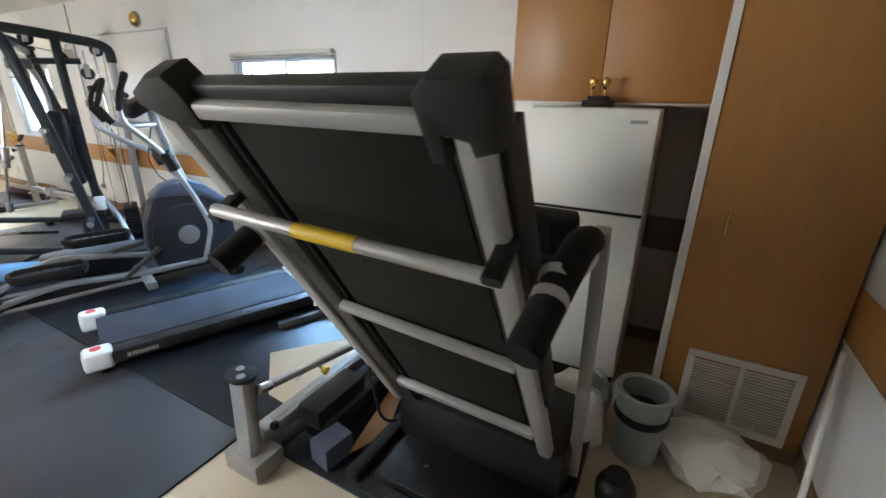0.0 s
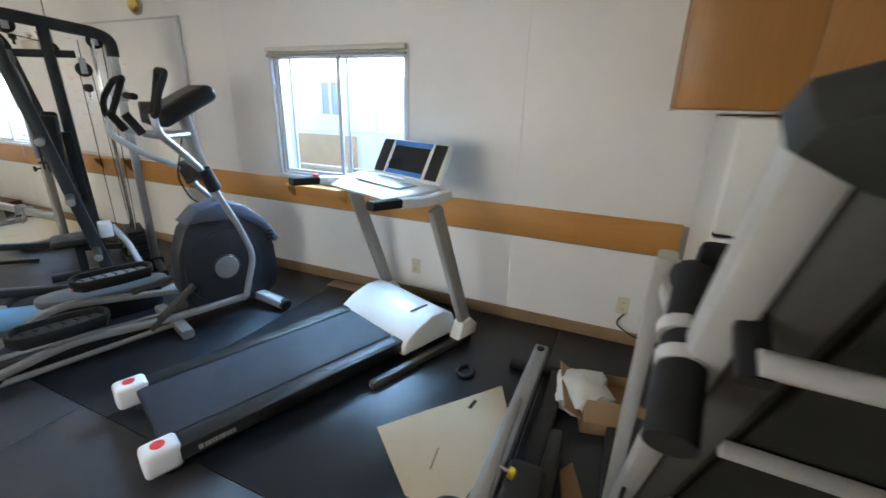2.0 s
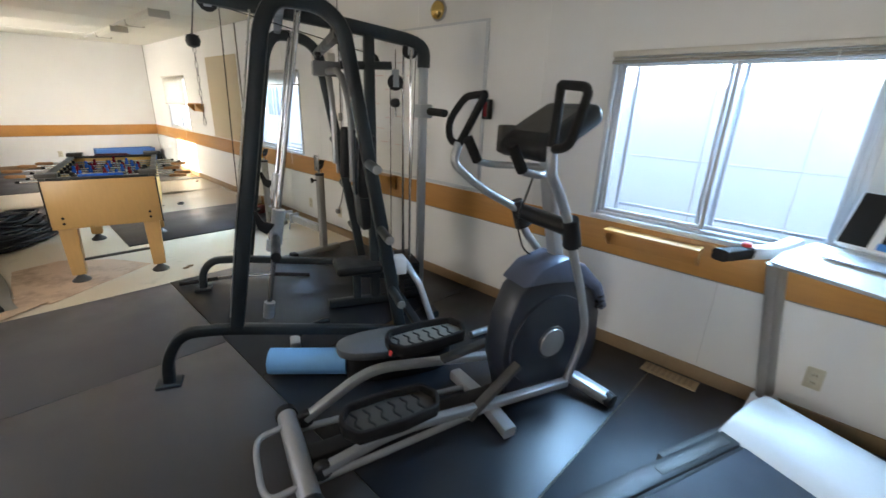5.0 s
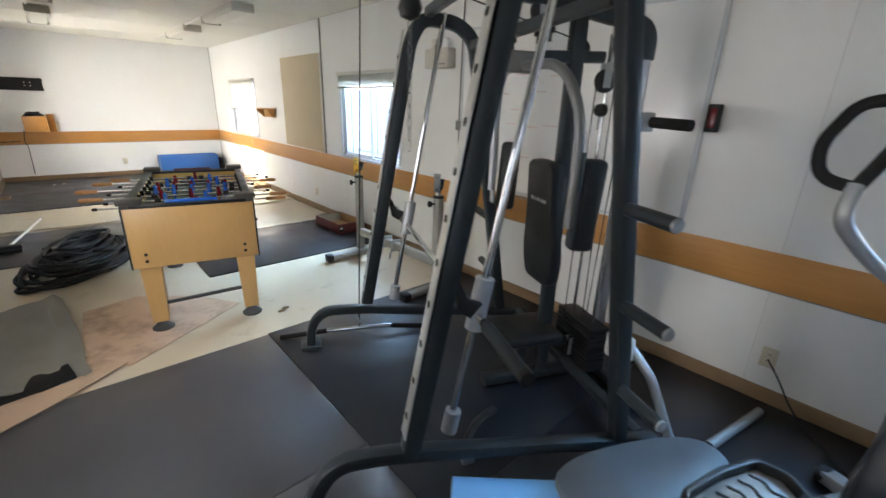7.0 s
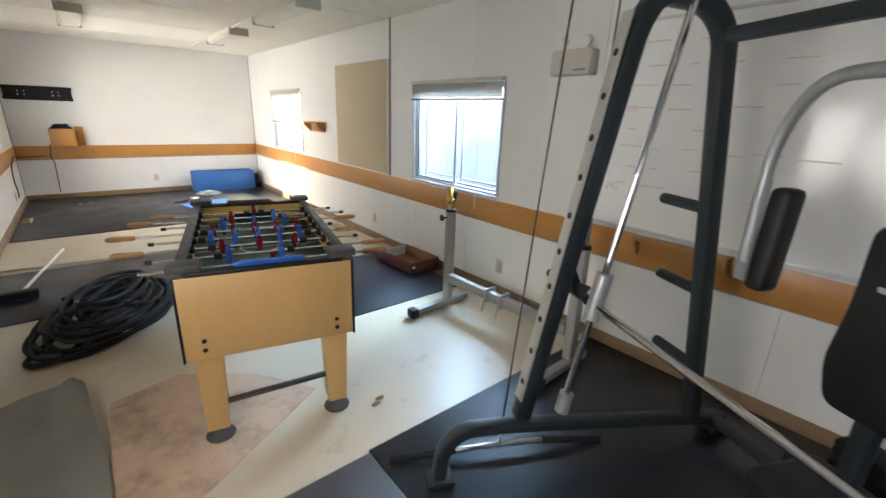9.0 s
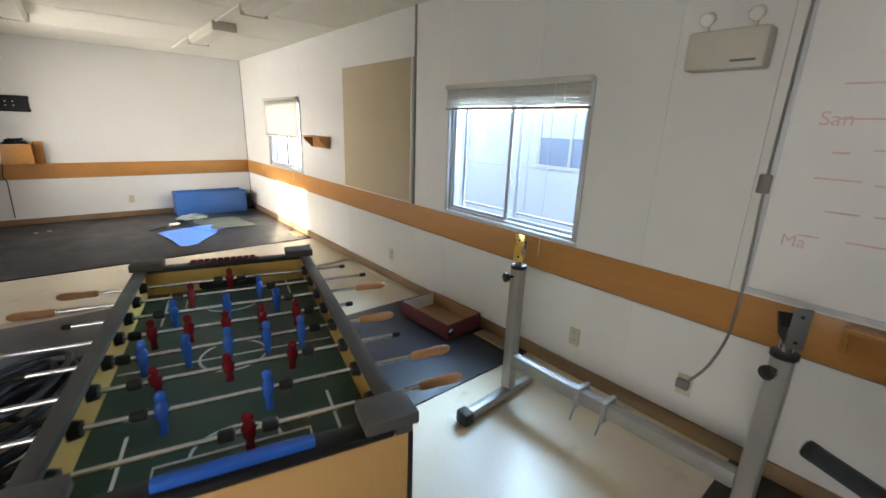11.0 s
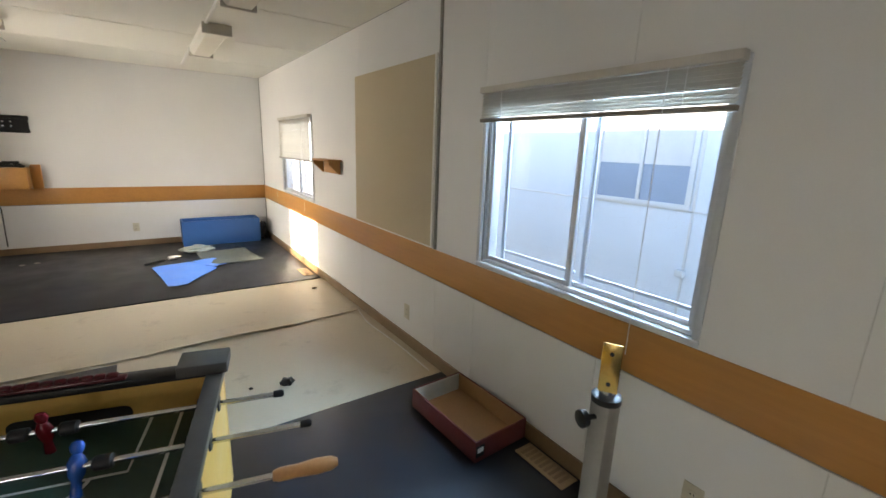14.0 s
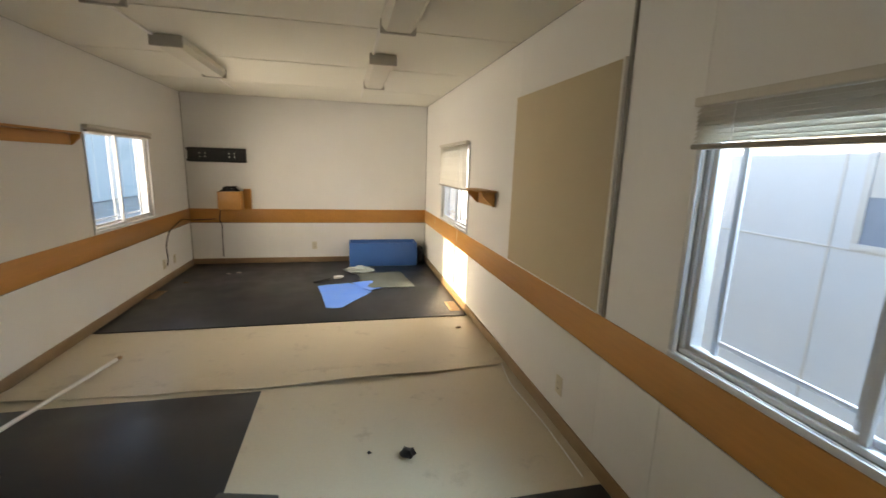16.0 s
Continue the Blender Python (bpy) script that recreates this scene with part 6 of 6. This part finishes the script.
# ---- loose things on the floor ----
solid("carpet_piece", sheet([(-2.545, 6.82), (-1.82, 7.27), (-2.05, 7.62), (-2.40, 7.86), (-2.72, 7.78), (-2.74, 7.3), (-2.72, 6.93)], 0.0008, 0.003, 0.007, 4.0), M_CARPET, "stained beige carpet offcut under the foosball table", "carpet")
solid("carpet_piece", sheet([(-3.42, 6.40), (-3.10, 6.52), (-2.78, 6.70), (-2.56, 6.84), (-2.76, 7.1), (-3.42, 7.3)], 0.0108, 0.004, 0.010, 5.0), M_CARPET, "stained beige carpet scrap by the mat", "carpet")
fold = bmesh.new()
prev = None
for i in range(14):
    t = i / 13
    row = []
    for j in range(18):
        q = j / 17
        x = -3.43 + (0.62 + 0.10 * t) * q + 0.03 * noise.noise((q * 3, t * 3, 1))
        y = 7.85 - 1.02 * t + 0.10 * q * (1 - t) + 0.03 * noise.noise((q * 4, t * 2, 7))
        z = 0.022 + 0.09 * (1 - t) ** 2 * (0.5 + 0.5 * q) + 0.035 * math.exp(-((q - 0.93 + 0.15 * t) / 0.05) ** 2) * (1 - 0.6 * t) + 0.075 * noise.noise((q * 2.5, t * 2.5, 2)) * (1 - 0.4 * q) + 0.03 * t * (1 - q)
        if j == 17:
            z *= 0.8
        row.append(fold.verts.new((x, y, max(z, 0.014))))
    if prev:
        for j in range(17):
            fold.faces.new((prev[j], prev[j + 1], row[j + 1], row[j]))
    prev = row
ext = bmesh.ops.extrude_face_region(fold, geom=fold.faces[:])
for v in ext["geom"]:
    if isinstance(v, bmesh.types.BMVert):
        v.co.z -= 0.011
solid("folded_carpet", fold, M_GREYCARPET, "heavy grey carpet piece lying humped on the floor", "carpet")
roll = bmesh.new()
pts = [(-3.42 + 0.62 * i / 9, 6.80 + 0.12 * i / 9 + 0.03 * noise.noise((i, 0, 0)), 0.022 + 0.006 * noise.noise((i * 0.7, 3, 0))) for i in range(10)]
tube(pts, 0.16, 0.026, bm=roll)
for v in roll.verts:
    v.co.z += 0.012 * noise.noise(v.co * 9)
    v.co.y += 0.02 * noise.noise(v.co * 7 + Vector((4, 0, 0)))
solid("carpet_backing", roll, M_FOAM, "ragged dark backing of the grey carpet edge", "carpet")

coil = thing("hose_coil", "big loose coil of black cable hose on the floor", "hose")
random.seed(21)
for k in range(19):
    cx, cy = -2.64 + random.uniform(-0.06, 0.06), 8.90 + random.uniform(-0.09, 0.09)
    ra, rb = 0.59 - 0.018 * k + random.uniform(-0.05, 0.05), 0.34 - 0.011 * k + random.uniform(-0.05, 0.05)
    z0 = 0.018 + 0.0105 * k * random.uniform(0.7, 1.1)
    pts = []
    for i in range(31):
        a = 2 * math.pi * i / 30 + k
        x, y = ra * math.cos(a), rb * math.sin(a)
        c, s2 = math.cos(radians(62)), math.sin(radians(62))
        pts.append((cx + x * c - y * s2, cy + x * s2 + y * c, z0 + 0.012 * math.sin(3 * a + k) + 0.015))
    part("hose_loop", tube(pts, 0.030, n=8), M_HOSE, coil)
part("hose_loop", tube(fillet([(-2.75, 8.6, 0.06), (-2.95, 8.35, 0.03), (-3.10, 8.42, 0.022), (-3.02, 8.62, 0.025), (-2.70, 9.0, 0.09)], 0.12), 0.030, n=8), M_HOSE, coil)
part("hose_loop", tube(fillet([(-2.90, 9.1, 0.15), (-2.45, 8.55, 0.19), (-2.30, 8.9, 0.16), (-2.45, 9.4, 0.12)], 0.2), 0.030, n=8), M_HOSE, coil)

broom = thing("broom", "push broom with a white handle and black brush head", "broom")
part("handle", tube([(-3.16, 9.70, 0.07), (-2.96, 11.02, 0.02)], 0.026), M_TRIM, broom)
part("handle_tip", tube([(-2.96, 11.02, 0.02), (-2.953, 11.06, 0.018)], 0.029), M_BASE, broom)
part("head", box(-3.40, -3.07, 9.62, 9.70, 0.045, 0.085, 0.012), M_BLACK, broom)
part("bristles", box(-3.39, -3.08, 9.625, 9.695, 0.0105, 0.044, 0.004), M_FOAM, broom)

tray = thing("cardboard_tray", "shallow maroon and brown cardboard tray by the wall", "tray", pose(-0.205, 8.67, 0.0105, 0, 0, 2))
part("base", box(-0.165, 0.165, -0.265, 0.275, 0.0, 0.006), M_TRAYIN, tray)
for a in ((-0.175, -0.167, -0.275, 0.285), (0.167, 0.175, -0.275, 0.285)):
    part("side", box(*a, 0.0, 0.115, 0.002), M_TRAYOUT, tray)
    part("lining", box(a[0] + (0.0085 if a[0] < 0 else -0.0035), a[1] + (0.0035 if a[0] < 0 else -0.0085), -0.264, 0.274, 0.007, 0.112), M_TRAYIN, tray)
for y0, y1 in ((-0.275, -0.267), (0.277, 0.285)):
    e = part("end", box(-0.1665, 0.1665, y0, y1, 0.0, 0.115, 0.002), M_TRAYOUT, tray)
part("end_lining", box(-0.16, 0.16, 0.270, 0.2765, 0.007, 0.112), M_PAPER, tray)
part("label", box(-0.172, -0.12, -0.2785, -0.2755, 0.03, 0.09), M_BLACK, tray)
part("label_mark", box(-0.165, -0.128, -0.280, -0.2787, 0.055, 0.08), M_WHITEPL, tray)

bluebox = thing("blue_bin", "long low blue vinyl box against the end wall", "box")
for a in ((-1.21, -0.19, 13.86, 13.885), (-1.21, -0.19, 14.175, 14.20), (-1.21, -1.185, 13.886, 14.174), (-0.215, -0.19, 13.886, 14.174)):
    part("side", box(*a, 0.0105, 0.365, 0.006), M_BLUE, bluebox)
part("inside", box(-1.184, -0.216, 13.886, 14.174, 0.0105, 0.26), M_BLUE, bluebox)
solid("black_bag", crumple((-0.11, 14.05, 0.12), (0.07, 0.12, 0.16), 6.6), M_BLACK, "dark bag beside the blue box", "bag")
solid("grey_mat", sheet([(-1.04, 12.67), (-0.40, 12.70), (-0.50, 13.45), (-1.10, 13.40)], 0.0108, 0.004, 0.03, 6.0), M_GREYSHEET, "crumpled grey-green sheet on the mat", "sheet")
solid("blue_sheet", sheet([(-1.60, 12.84), (-1.22, 12.90), (-0.95, 12.56), (-1.30, 11.98), (-1.47, 12.03)], 0.0108, 0.004, 0.035, 7.0), M_BLUESHEET, "bright blue foam sheet on the mat", "sheet")
solid("blue_sheet", sheet([(-1.18, 12.90), (-0.98, 12.52), (-0.72, 12.80), (-0.95, 13.02)], 0.018, 0.004, 0.03, 9.0), M_BLUESHEET, "small torn piece of blue foam sheet beside a larger one", "sheet")
solid("black_stick", tube([(-1.66, 13.02, 0.02), (-1.46, 13.16, 0.022)], 0.022, n=8), M_BLACK, "short black stick lying on the mat", "stick")
solid("clear_wrap", crumple((-1.08, 13.50, 0.05), (0.20, 0.12, 0.05), 12.5), M_PALEGREEN, "crumpled clear plastic wrap on the mat", "wrap")
solid("white_bottle", lathe((-1.42, 13.18, 0.035), (0.9, 0.3, 0), [(0, 0.02), (0.01, 0.024), (0.10, 0.024), (0.12, 0.01), (0.14, 0.01)], n=14), M_TRIM, "small white bottle lying on the mat", "bottle")
solid("black_scrap", crumple((-0.935, 9.57, 0.022), (0.045, 0.035, 0.028), 2.2, 2), M_BLACK, "small black plastic scrap on the floor", "scrap")
solid("dark_crumb", crumple((-1.137, 9.63, 0.006), (0.012, 0.010, 0.008), 1.2, 2), M_BLACK, "tiny dark crumb on the floor", "crumb")
for i, (x, y) in enumerate(((-2.81, 13.59), (-2.69, 13.64), (-0.20, 11.3), (-1.62, 6.95), (-1.58, 6.98), (-3.2, 13.2))):
    solid("litter", crumple((x, y, 0.018 if y > 11.6 else 0.008), (0.03, 0.012, 0.01), i + 0.5, 2), M_PAPER if i < 2 else M_BASE, "small scrap of litter on the floor", "litter", "floor litter")
